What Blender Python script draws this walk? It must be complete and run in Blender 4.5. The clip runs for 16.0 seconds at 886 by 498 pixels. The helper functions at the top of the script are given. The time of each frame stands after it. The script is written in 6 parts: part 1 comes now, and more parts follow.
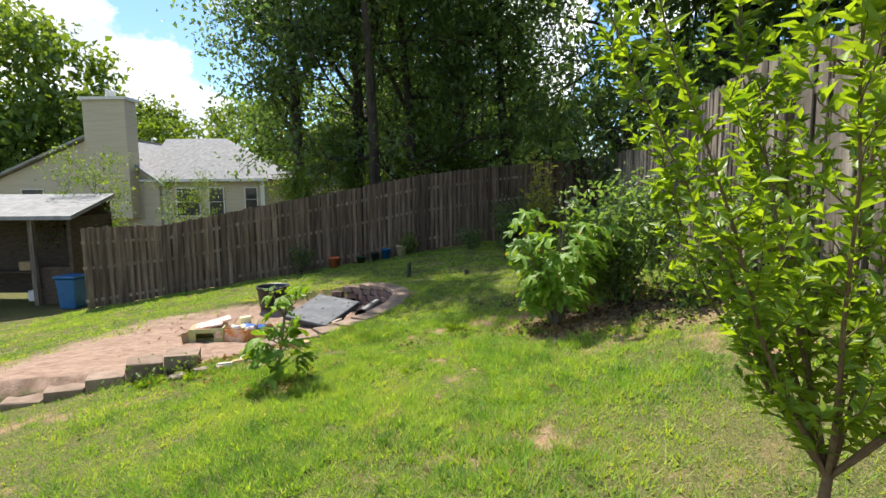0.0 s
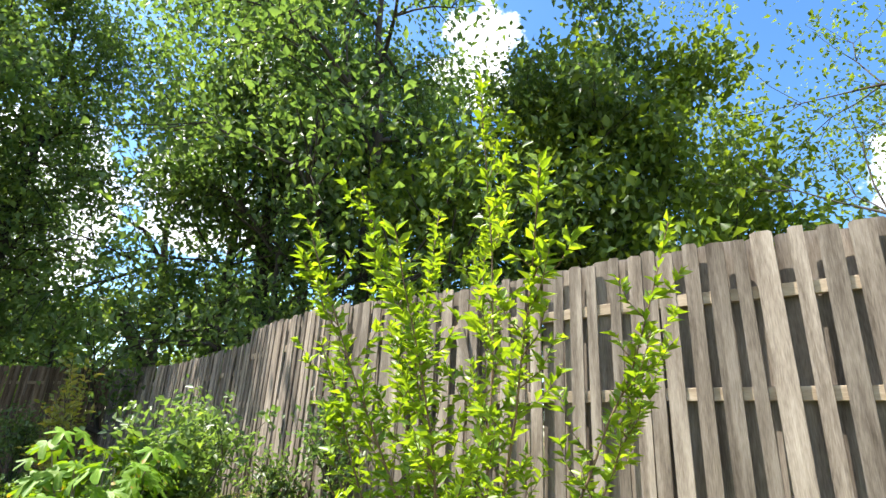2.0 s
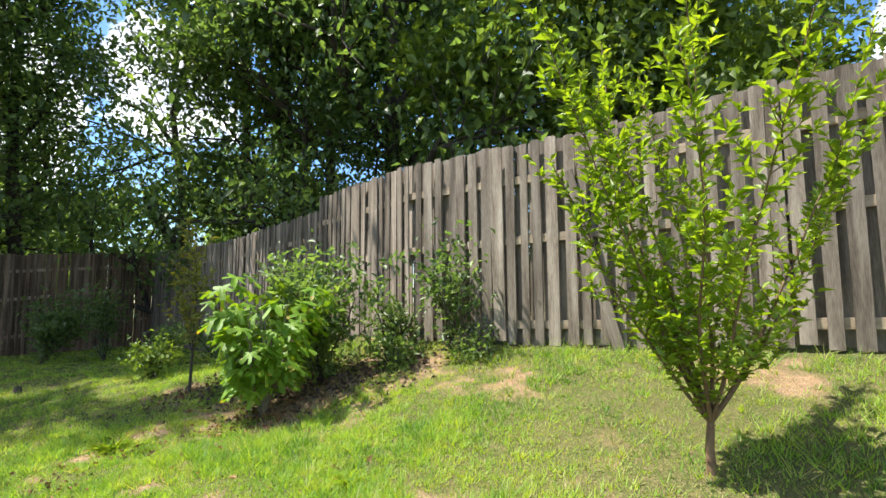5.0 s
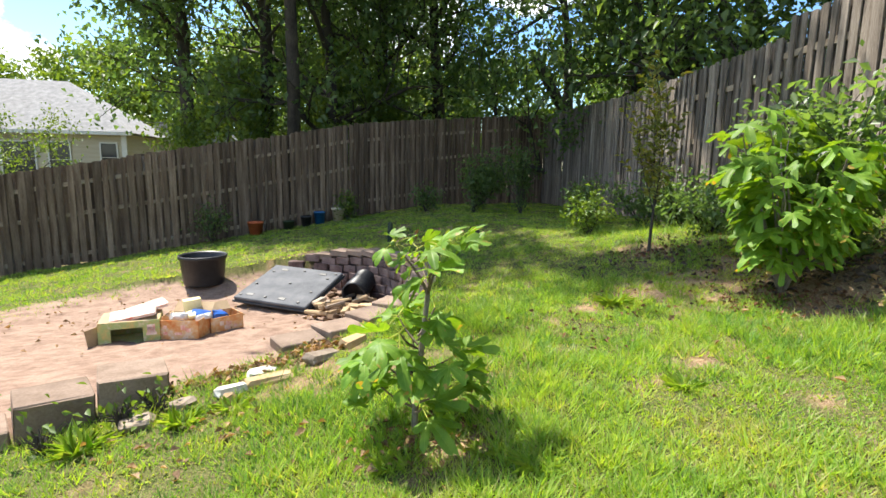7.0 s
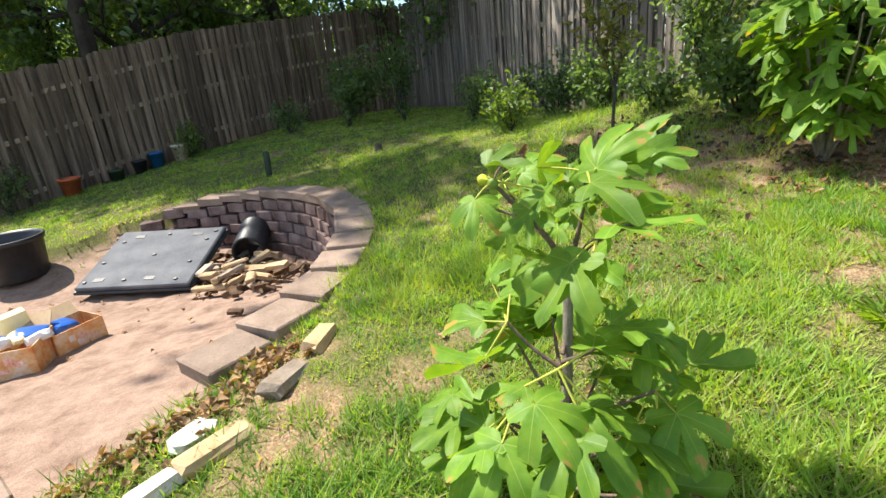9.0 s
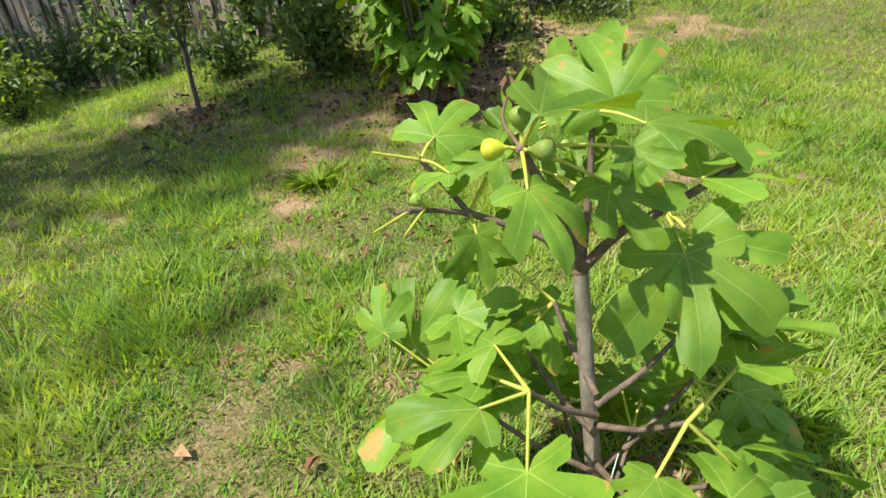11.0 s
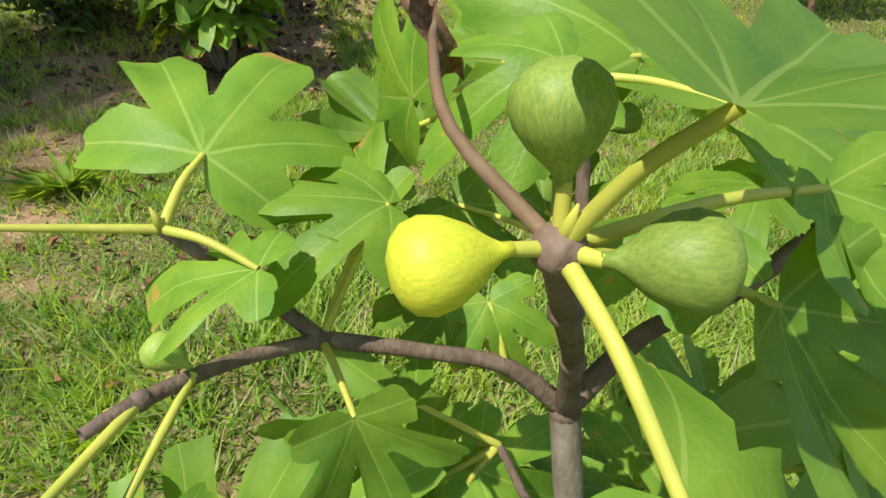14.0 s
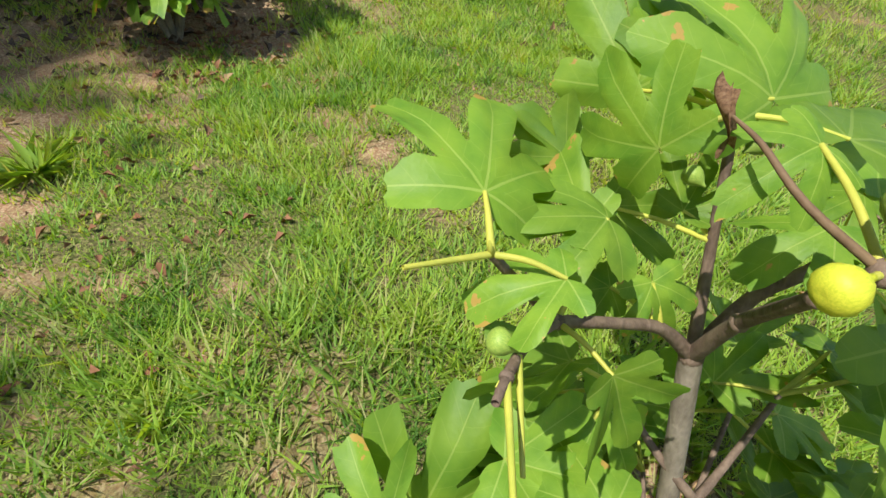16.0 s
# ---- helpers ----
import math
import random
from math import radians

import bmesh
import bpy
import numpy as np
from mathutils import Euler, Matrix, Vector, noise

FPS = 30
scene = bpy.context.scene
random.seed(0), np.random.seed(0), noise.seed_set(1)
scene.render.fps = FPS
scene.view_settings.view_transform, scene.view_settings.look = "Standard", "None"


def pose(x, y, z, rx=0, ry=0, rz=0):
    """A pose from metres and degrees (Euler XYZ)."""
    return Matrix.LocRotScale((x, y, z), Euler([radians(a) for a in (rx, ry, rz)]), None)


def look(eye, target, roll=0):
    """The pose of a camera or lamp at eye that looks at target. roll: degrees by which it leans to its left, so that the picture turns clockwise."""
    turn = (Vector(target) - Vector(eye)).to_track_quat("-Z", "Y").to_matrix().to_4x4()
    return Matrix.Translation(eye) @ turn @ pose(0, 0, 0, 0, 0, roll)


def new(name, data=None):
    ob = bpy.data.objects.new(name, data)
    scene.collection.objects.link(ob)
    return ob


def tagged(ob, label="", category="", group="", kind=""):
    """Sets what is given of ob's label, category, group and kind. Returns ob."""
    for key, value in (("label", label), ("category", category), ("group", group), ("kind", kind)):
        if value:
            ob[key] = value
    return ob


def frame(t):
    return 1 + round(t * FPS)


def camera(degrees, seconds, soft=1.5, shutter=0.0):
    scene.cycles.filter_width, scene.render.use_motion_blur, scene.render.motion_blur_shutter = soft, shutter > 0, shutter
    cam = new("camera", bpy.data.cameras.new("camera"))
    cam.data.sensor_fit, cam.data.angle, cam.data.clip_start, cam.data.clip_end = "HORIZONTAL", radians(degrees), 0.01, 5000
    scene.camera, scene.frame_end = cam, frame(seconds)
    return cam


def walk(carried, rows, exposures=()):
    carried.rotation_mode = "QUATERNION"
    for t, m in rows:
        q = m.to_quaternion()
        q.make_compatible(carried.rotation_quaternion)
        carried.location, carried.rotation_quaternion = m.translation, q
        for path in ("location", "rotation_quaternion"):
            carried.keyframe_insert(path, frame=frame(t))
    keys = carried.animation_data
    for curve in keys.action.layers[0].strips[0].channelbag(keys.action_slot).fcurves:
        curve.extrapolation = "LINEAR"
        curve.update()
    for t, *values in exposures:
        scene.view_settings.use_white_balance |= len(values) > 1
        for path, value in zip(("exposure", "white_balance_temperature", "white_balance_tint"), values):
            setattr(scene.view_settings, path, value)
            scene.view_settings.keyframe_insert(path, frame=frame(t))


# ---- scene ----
cam = camera(81.5, 16.0)
PATH = [
    (0, (0.028, -0.211, 1.515), (0.018, 1.777, 1.295), -0.5),
    (0.5, (-0.048, -0.003, 1.471), (0.597, 1.885, 1.329), 0.4),
    (1, (-0.215, 0.211, 1.446), (0.92, 1.856, 1.529), 0.9),
    (1.5, (-0.356, 0.208, 1.434), (1.033, 1.615, 1.737), 1.9),
    (2, (-0.556, 0.172, 1.471), (0.879, 1.399, 2.131), 3.1),
    (2.5, (-0.822, 0.238, 1.469), (0.57, 1.245, 2.492), 6.5),
    (3, (-1.076, 0.311, 1.402), (0.327, 1.307, 2.42), 3.4),
    (3.2, (-1.147, 0.32, 1.372), (0.279, 1.325, 2.351), 1.6),
    (5.3, (-1.606, 1.191, 1.005), (-0.133, 2.544, 1.04), -1.5),
    (5.5, (-1.687, 1.358, 0.967), (-0.343, 2.839, 0.929), -0.8),
    (6, (-1.812, 1.706, 0.95), (-0.843, 3.449, 0.794), -0.8),
    (6.5, (-1.893, 2.097, 0.948), (-1.342, 4.006, 0.716), -1.3),
    (7, (-2.012, 2.393, 0.898), (-1.54, 4.311, 0.585), 0.9),
    (7.5, (-2.109, 2.723, 0.856), (-1.649, 4.602, 0.345), -0.6),
    (8, (-2.18, 3.137, 0.874), (-1.725, 4.993, 0.283), -2.9),
    (8.5, (-2.288, 3.487, 0.834), (-1.653, 5.281, 0.218), -3.7),
    (9, (-2.308, 3.819, 0.791), (-1.383, 5.465, 0.131), -5.7),
    (9.5, (-2.348, 4.173, 0.781), (-1.111, 5.582, 0.084), -5.0),
    (10, (-2.392, 4.383, 0.744), (-0.809, 5.374, 0.029), -6.5),
    (10.2, (-2.373, 4.477, 0.736), (-0.712, 5.311, -0.002), -6.2),
    (12.3, (-1.898, 4.811, 0.648), (-0.204, 4.706, -0.41), -1.5),
    (12.5, (-1.862, 4.82, 0.645), (-0.175, 4.714, -0.423), -1.5),
    (13, (-1.794, 4.809, 0.63), (-0.116, 4.626, -0.441), -1.6),
    (13.5, (-1.766, 4.781, 0.609), (-0.097, 4.483, -0.452), -1.0),
    (14, (-1.768, 4.765, 0.615), (-0.074, 4.427, -0.393), -0.7),
    (14.5, (-1.771, 4.757, 0.63), (-0.063, 4.378, -0.34), -0.3),
    (15, (-1.766, 4.781, 0.623), (-0.077, 4.353, -0.36), -0.7),
    (15.5, (-1.767, 4.863, 0.625), (-0.173, 4.431, -0.503), -1.4),
    (16, (-1.774, 4.972, 0.695), (-0.236, 4.417, -0.456), 0.6),
]
walk(cam, [(t, look(eye, target, roll)) for t, eye, target, roll in PATH], [(0, 0.75), (0.5, 1.0), (1.0, 1.3), (1.5, 1.45), (2.0, 1.5), (2.5, 1.1), (3.2, 0.9), (5.3, 1.1), (10.2, 0.95), (12.3, 0.55), (16, 0.55)])

# ---- world, sun ----
SUN = Vector((-0.27, 0.44, 0.86)).normalized()
world = bpy.data.worlds.new("sky")
scene.world = world
world.use_nodes = True
wn, wl = world.node_tree.nodes, world.node_tree.links
wn.clear()
w_out = wn.new("ShaderNodeOutputWorld")
w_bg = wn.new("ShaderNodeBackground")
w_sky = wn.new("ShaderNodeTexSky")
w_sky.sky_type = "NISHITA"
w_sky.sun_disc = False
w_sky.sun_elevation = math.asin(SUN.z)
w_sky.sun_rotation = math.atan2(SUN.x, SUN.y)
w_sky.dust_density, w_sky.ozone_density = 0.6, 2.5
w_co = wn.new("ShaderNodeTexCoord")


def w_math(op, a, b=0.0, clamp=False):
    x = wn.new("ShaderNodeMath")
    x.operation, x.use_clamp = op, clamp
    for i, v in enumerate((a, b)):
        if isinstance(v, (int, float)):
            x.inputs[i].default_value = v
        else:
            wl.new(v, x.inputs[i])
    return x.outputs[0]


def w_noise(scale, detail, rough, squash):
    mp, t = wn.new("ShaderNodeMapping"), wn.new("ShaderNodeTexNoise")
    mp.inputs["Scale"].default_value = (1, 1, squash)
    wl.new(w_co.outputs["Generated"], mp.inputs[0])
    t.inputs["Scale"].default_value, t.inputs["Detail"].default_value, t.inputs["Roughness"].default_value = scale, detail, rough
    wl.new(mp.outputs[0], t.inputs["Vector"])
    return t.outputs["Fac"]


# cumulus heaps round the sky: azimuth from y towards x, elevation, radius, in degrees
CLOUDS = ((80, 51, 8), (84, 58, 8), (96, 50, 8), (90, 58, 11), (85, 45, 4), (97, 24, 5.5), (110, 33, 6), (97, 15, 4), (84, 13, 4), (8, 16, 9), (22, 20, 7), (30, 33, 6), (52, 40, 6), (-42, 14, 8), (-32, 11, 7),
          (-26, 7, 5), (-55, 22, 10), (-18, 26, 9), (150, 40, 16), (200, 25, 18), (250, 45, 18), (290, 20, 14), (0, 75, 14))
w_heap = None
for az, el, rad in CLOUDS:
    w_dot = wn.new("ShaderNodeVectorMath")
    w_dot.operation = "DOT_PRODUCT"
    wl.new(w_co.outputs["Generated"], w_dot.inputs[0])
    w_dot.inputs[1].default_value = (math.sin(radians(az)) * math.cos(radians(el)), math.cos(radians(az)) * math.cos(radians(el)), math.sin(radians(el)))
    c0 = math.cos(radians(rad))
    one = w_math("MULTIPLY", w_math("SUBTRACT", w_dot.outputs["Value"], c0), 1 / (1 - c0))
    w_heap = one if w_heap is None else w_math("MAXIMUM", w_heap, one)
w_heap = w_math("MAXIMUM", w_heap, -1.2)
w_den = w_math("ADD", w_heap, w_math("MULTIPLY", w_math("SUBTRACT", w_noise(7.0, 9, 0.6, 1.5), 0.5), 4.2))
w_ramp = wn.new("ShaderNodeValToRGB")
w_ramp.color_ramp.elements[0].position, w_ramp.color_ramp.elements[1].position = 0.18, 0.5
wl.new(w_den, w_ramp.inputs[0])
w_shade = wn.new("ShaderNodeValToRGB")
w_shade.color_ramp.elements[0].position, w_shade.color_ramp.elements[0].color = 0.38, (4.6, 5.0, 5.7, 1)
w_shade.color_ramp.elements[1].position, w_shade.color_ramp.elements[1].color = 0.56, (8.0, 8.1, 8.3, 1)
wl.new(w_noise(5.0, 5, 0.5, 2.2), w_shade.inputs[0])
w_mix = wn.new("ShaderNodeMix")
w_mix.data_type = "RGBA"
wl.new(w_shade.outputs[0], w_mix.inputs["B"])
wl.new(w_ramp.outputs[0], w_mix.inputs["Factor"])
w_sat = wn.new("ShaderNodeHueSaturation")
w_sat.inputs["Saturation"].default_value = 1.22
wl.new(w_sky.outputs[0], w_sat.inputs["Color"])
wl.new(w_sat.outputs[0], w_mix.inputs["A"])
wl.new(w_mix.outputs["Result"], w_bg.inputs[0])
w_bg.inputs[1].default_value = 0.125
wl.new(w_bg.outputs[0], w_out.inputs[0])

sun = new("sun", bpy.data.lights.new("sun", "SUN"))
sun.data.energy, sun.data.angle, sun.data.color = 5.0, radians(0.53), (1.0, 0.95, 0.86)
sun.matrix_world = look((0, 0, 30), Vector((0, 0, 30)) - SUN)


# ---- materials ----
def node_mat(name, colors, scale=8.0, detail=5.0, rough=0.8, bump=0.2, fine=60.0, stretch=(1, 1, 1), vary=0.15,
             translucent=0.0, spec=0.3, metal=0.0, tone=None, coarse=0.9, glow=(2.1, 1.9, 0.55)):
    """A surface of two or more colours mixed by noise at two scales, with fine relief; each object a little lighter or darker."""
    m = bpy.data.materials.new(name)
    m.use_nodes = True
    n, l = m.node_tree.nodes, m.node_tree.links
    p = n["Principled BSDF"]
    co = n.new("ShaderNodeTexCoord")
    mp = n.new("ShaderNodeMapping")
    mp.inputs["Scale"].default_value = stretch
    l.new(co.outputs["Object"], mp.inputs[0])
    info = n.new("ShaderNodeObjectInfo")
    off = n.new("ShaderNodeVectorMath")
    off.operation = "ADD"
    wide = n.new("ShaderNodeMath")
    wide.operation = "MULTIPLY"
    wide.inputs[1].default_value = 37.0
    l.new(info.outputs["Random"], wide.inputs[0])
    l.new(mp.outputs[0], off.inputs[0])
    l.new(wide.outputs[0], off.inputs[1])
    big, small = n.new("ShaderNodeTexNoise"), n.new("ShaderNodeTexNoise")
    for t, s, d in ((big, scale, detail), (small, fine, 4)):
        t.inputs["Scale"].default_value, t.inputs["Detail"].default_value = s, d
        l.new(off.outputs[0], t.inputs["Vector"])
    add = n.new("ShaderNodeMath")
    add.operation = "MULTIPLY_ADD"
    add.inputs[1].default_value = 0.45
    sub = n.new("ShaderNodeMath")
    sub.operation = "MULTIPLY_ADD"
    sub.inputs[1].default_value, sub.inputs[2].default_value = coarse, -0.225 + 0.5 * (1 - coarse)
    l.new(big.outputs["Fac"], sub.inputs[0])
    l.new(small.outputs["Fac"], add.inputs[0])
    l.new(sub.outputs[0], add.inputs[2])
    ramp = n.new("ShaderNodeValToRGB")
    el = ramp.color_ramp.elements
    while len(el) < len(colors):
        el.new(0.5)
    for i, c in enumerate(colors):
        el[i].position = 0.3 + 0.42 * i / max(1, len(colors) - 1)
        el[i].color = (*c, 1)
    l.new(add.outputs[0], ramp.inputs[0])
    hsv = n.new("ShaderNodeHueSaturation")
    val = n.new("ShaderNodeMath")
    val.operation = "MULTIPLY_ADD"
    val.inputs[1].default_value, val.inputs[2].default_value = 2 * vary, 1 - vary
    l.new(info.outputs["Random"], val.inputs[0])
    l.new(val.outputs[0], hsv.inputs["Value"])
    l.new(ramp.outputs[0], hsv.inputs["Color"])
    colour = hsv.outputs[0]
    if tone:
        at = n.new("ShaderNodeAttribute")
        at.attribute_name = "tone"
        r2 = n.new("ShaderNodeValToRGB")
        e2 = r2.color_ramp.elements
        while len(e2) < len(tone):
            e2.new(0.5)
        for i, c in enumerate(tone):
            e2[i].position = i / (len(tone) - 1)
            e2[i].color = (*c, 1)
        l.new(at.outputs["Fac"], r2.inputs[0])
        mx = n.new("ShaderNodeMix")
        mx.data_type, mx.blend_type = "RGBA", "MULTIPLY"
        mx.inputs["Factor"].default_value = 1
        l.new(colour, mx.inputs["A"])
        l.new(r2.outputs[0], mx.inputs["B"])
        colour = mx.outputs["Result"]
    l.new(colour, p.inputs["Base Color"])
    p.inputs["Roughness"].default_value, p.inputs["Metallic"].default_value = rough, metal
    p.inputs["Specular IOR Level"].default_value = spec
    if bump:
        b = n.new("ShaderNodeBump")
        b.inputs["Strength"].default_value, b.inputs["Distance"].default_value = bump, 0.01
        l.new(add.outputs[0], b.inputs["Height"])
        l.new(b.outputs[0], p.inputs["Normal"])
    if translucent:
        tr, mix = n.new("ShaderNodeBsdfTranslucent"), n.new("ShaderNodeMixShader")
        warm = n.new("ShaderNodeMix")
        warm.data_type, warm.blend_type = "RGBA", "MULTIPLY"
        warm.inputs["Factor"].default_value = 1
        warm.inputs["B"].default_value = (*glow, 1)
        l.new(colour, warm.inputs["A"])
        l.new(warm.outputs["Result"], tr.inputs[0])
        mix.inputs[0].default_value = translucent
        l.new(p.outputs[0], mix.inputs[1])
        l.new(tr.outputs[0], mix.inputs[2])
        l.new(mix.outputs[0], n["Material Output"].inputs[0])
    return m


W = (1, 1, 1)
M_GROUND = None
M_BLADE = node_mat("grass_blade", [(0.175, 0.31, 0.05), (0.26, 0.385, 0.07)], scale=0.9, fine=4, rough=0.55, bump=0, vary=0, translucent=0.42,
                   tone=[(0.30, 0.45, 0.42), (0.95, 1, 1), (1.3, 1.15, 0.8), (1.6, 1.0, 2.6)])
M_FENCE = node_mat("weathered_fence_wood", [(0.10, 0.078, 0.060), (0.22, 0.182, 0.145), (0.36, 0.31, 0.255)], scale=2.2, fine=26, rough=0.85, bump=0.35,
                   stretch=(6, 6, 0.5), vary=0.38, spec=0.15)
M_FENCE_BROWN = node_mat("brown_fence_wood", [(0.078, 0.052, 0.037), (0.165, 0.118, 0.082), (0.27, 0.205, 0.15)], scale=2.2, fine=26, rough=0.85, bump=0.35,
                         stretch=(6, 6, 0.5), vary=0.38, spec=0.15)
M_RAIL = node_mat("fence_rail_wood", [(0.24, 0.18, 0.12), (0.42, 0.34, 0.25)], scale=3, fine=26, rough=0.85, bump=0.3, stretch=(1, 1, 6), vary=0.2, spec=0.15)
M_BARK = node_mat("bark", [(0.03, 0.025, 0.02), (0.09, 0.075, 0.06)], scale=5, fine=30, rough=0.9, bump=0.6, stretch=(1, 1, 0.35))
M_FIGBARK = node_mat("fig_bark", [(0.14, 0.115, 0.085), (0.30, 0.26, 0.20)], scale=40, fine=220, rough=0.75, bump=0.3, stretch=(1, 1, 0.5))
M_FIGTWIG = node_mat("brown_fig_bark", [(0.085, 0.058, 0.042), (0.20, 0.145, 0.105)], scale=60, fine=260, rough=0.7, bump=0.35, stretch=(1, 1, 0.5))
M_TWIG = node_mat("reddish_twig", [(0.12, 0.07, 0.04), (0.22, 0.15, 0.08)], scale=30, fine=150, rough=0.7, bump=0.2)
M_PETIOLE = node_mat("petiole", [(0.36, 0.40, 0.06), (0.52, 0.50, 0.09)], scale=20, fine=150, rough=0.5, bump=0.05, translucent=0.15)
M_LEAF_DARK = node_mat("forest_leaf", [(0.08, 0.14, 0.045), (0.145, 0.215, 0.065)], scale=0.5, fine=3, rough=0.45, bump=0, vary=0.18, translucent=0.5,
                       tone=[(0.55, 0.6, 0.6), (1, 1, 1), (1.6, 1.4, 1.0)], spec=0.65, glow=(1.7, 1.75, 0.85))
M_LEAF_LIGHT = node_mat("light_forest_leaf", [(0.085, 0.15, 0.03), (0.16, 0.23, 0.05)], scale=0.5, fine=3, rough=0.5, bump=0, vary=0.15, translucent=0.4,
                        tone=[(0.6, 0.65, 0.6), (1, 1, 1), (1.5, 1.4, 1.0)], spec=0.4)
M_LEAF_PEACH = node_mat("peach_leaf", [(0.16, 0.27, 0.025), (0.26, 0.38, 0.04)], scale=2.5, fine=40, rough=0.42, bump=0, vary=0.2, translucent=0.45,
                        tone=[(0.6, 0.7, 0.6), (1, 1, 1), (1.5, 1.35, 0.9)], spec=0.5)
M_LEAF_SAP = node_mat("sapling_leaf", [(0.13, 0.17, 0.04), (0.22, 0.23, 0.07)], scale=2.5, fine=40, rough=0.5, bump=0, vary=0.2, translucent=0.35,
                      tone=[(0.6, 0.65, 0.6), (1, 1, 1), (1.6, 1.2, 0.8)])
# Reddish concrete, its colour darkened to hold the shade on the wall's faces.
M_BLOCK = node_mat("tumbled_concrete_block", [(0.085, 0.054, 0.045), (0.18, 0.125, 0.11), (0.28, 0.21, 0.18)], scale=6, fine=70, rough=0.92, bump=0.7, vary=0.2, spec=0.1)
M_CAP = node_mat("buff_concrete_cap", [(0.19, 0.135, 0.10), (0.32, 0.24, 0.185)], scale=6, fine=70, rough=0.92, bump=0.5, vary=0.15, spec=0.1)
M_STONE = node_mat("broken_stone", [(0.20, 0.15, 0.105), (0.38, 0.31, 0.24)], scale=9, fine=60, rough=0.9, bump=0.6, vary=0.25)
M_TANSTONE = node_mat("tan_stone", [(0.34, 0.22, 0.11), (0.50, 0.36, 0.20)], scale=9, fine=60, rough=0.9, bump=0.5, vary=0.15)
M_PALESTONE = node_mat("pale_stone", [(0.50, 0.46, 0.40), (0.70, 0.67, 0.61)], scale=9, fine=60, rough=0.9, bump=0.5, vary=0.1)
M_CHIP = node_mat("split_wood", [(0.34, 0.22, 0.11), (0.52, 0.38, 0.22)], scale=6, fine=50, rough=0.8, bump=0.4, stretch=(1, 5, 5), vary=0.25)
M_BLACK = node_mat("black_plastic", [(0.012, 0.012, 0.013), (0.03, 0.03, 0.032)], scale=12, fine=120, rough=0.45, bump=0.15, vary=0.05, spec=0.5)
M_LID = node_mat("dusty_grey_plastic", [(0.065, 0.070, 0.080), (0.14, 0.142, 0.15)], scale=5, fine=90, rough=0.68, bump=0.12, vary=0, spec=0.25)
M_CARD = node_mat("printed_cardboard_orange", [(0.62, 0.20, 0.05), (0.68, 0.38, 0.16), (0.7, 0.58, 0.44)], scale=9, fine=40, rough=0.6, bump=0.1, vary=0.1)
M_CARD_G = node_mat("printed_cardboard_green", [(0.62, 0.45, 0.16), (0.36, 0.45, 0.16), (0.66, 0.55, 0.38)], scale=9, fine=40, rough=0.6, bump=0.1, vary=0.1)
M_CARD_B = node_mat("raw_cardboard", [(0.36, 0.25, 0.14), (0.48, 0.35, 0.21)], scale=7, fine=60, rough=0.8, bump=0.15, vary=0.1)
M_WRAP = node_mat("faded_red_wrapper", [(0.6, 0.16, 0.12), (0.75, 0.5, 0.4), (0.8, 0.74, 0.66)], scale=10, fine=60, rough=0.4, bump=0.2, vary=0.1)
M_YELLOWBOX = node_mat("pale_yellow_card", [(0.72, 0.58, 0.26), (0.78, 0.68, 0.4)], scale=6, fine=40, rough=0.6, bump=0.1, vary=0.05)
M_BLUE = node_mat("blue_plastic", [(0.01, 0.06, 0.30), (0.02, 0.13, 0.5)], scale=5, fine=40, rough=0.35, bump=0.1, vary=0.05, spec=0.5)
M_BIN = node_mat("blue_bin_plastic", [(0.005, 0.07, 0.20), (0.01, 0.12, 0.30)], scale=4, fine=50, rough=0.45, bump=0.1, vary=0.05, spec=0.5)
M_WHITE = node_mat("white_plastic", [(0.66, 0.66, 0.64), (0.8, 0.8, 0.78)], scale=8, fine=60, rough=0.4, bump=0.1, vary=0.05)
M_ORANGE = node_mat("terracotta_plastic", [(0.42, 0.09, 0.035), (0.55, 0.15, 0.06)], scale=7, fine=60, rough=0.6, bump=0.2, vary=0.05)
M_BEIGE = node_mat("beige_plastic", [(0.5, 0.42, 0.28), (0.62, 0.54, 0.38)], scale=7, fine=60, rough=0.6, bump=0.2, vary=0.05)
M_STAKE = node_mat("dark_green_post", [(0.015, 0.03, 0.015), (0.04, 0.06, 0.03)], scale=7, fine=60, rough=0.6, bump=0.3, vary=0.05)
M_DRY = node_mat("dry_leaf", [(0.13, 0.07, 0.035), (0.30, 0.19, 0.10), (0.42, 0.30, 0.18)], scale=12, fine=80, rough=0.8, bump=0.3, vary=0.25, translucent=0.15,
                 tone=[(0.55, 0.5, 0.5), (1, 1, 1), (1.4, 1.3, 1.2)])
M_SIDING = node_mat("tan_siding", [(0.46, 0.39, 0.28), (0.54, 0.47, 0.35)], scale=2, fine=12, rough=0.7, bump=0.1, stretch=(0.3, 0.3, 4), vary=0.04)
M_SHINGLE = node_mat("grey_shingles", [(0.20, 0.195, 0.19), (0.34, 0.33, 0.32)], scale=4, fine=22, rough=0.9, bump=0.3, vary=0.06)
M_TRIM = node_mat("white_trim", [(0.62, 0.60, 0.55), (0.74, 0.72, 0.68)], scale=4, fine=40, rough=0.6, bump=0.05, vary=0.04)
M_DARKWOOD = node_mat("dark_shed_wood", [(0.05, 0.035, 0.025), (0.12, 0.085, 0.06)], scale=4, fine=30, rough=0.85, bump=0.3, stretch=(1, 1, 4), vary=0.2)
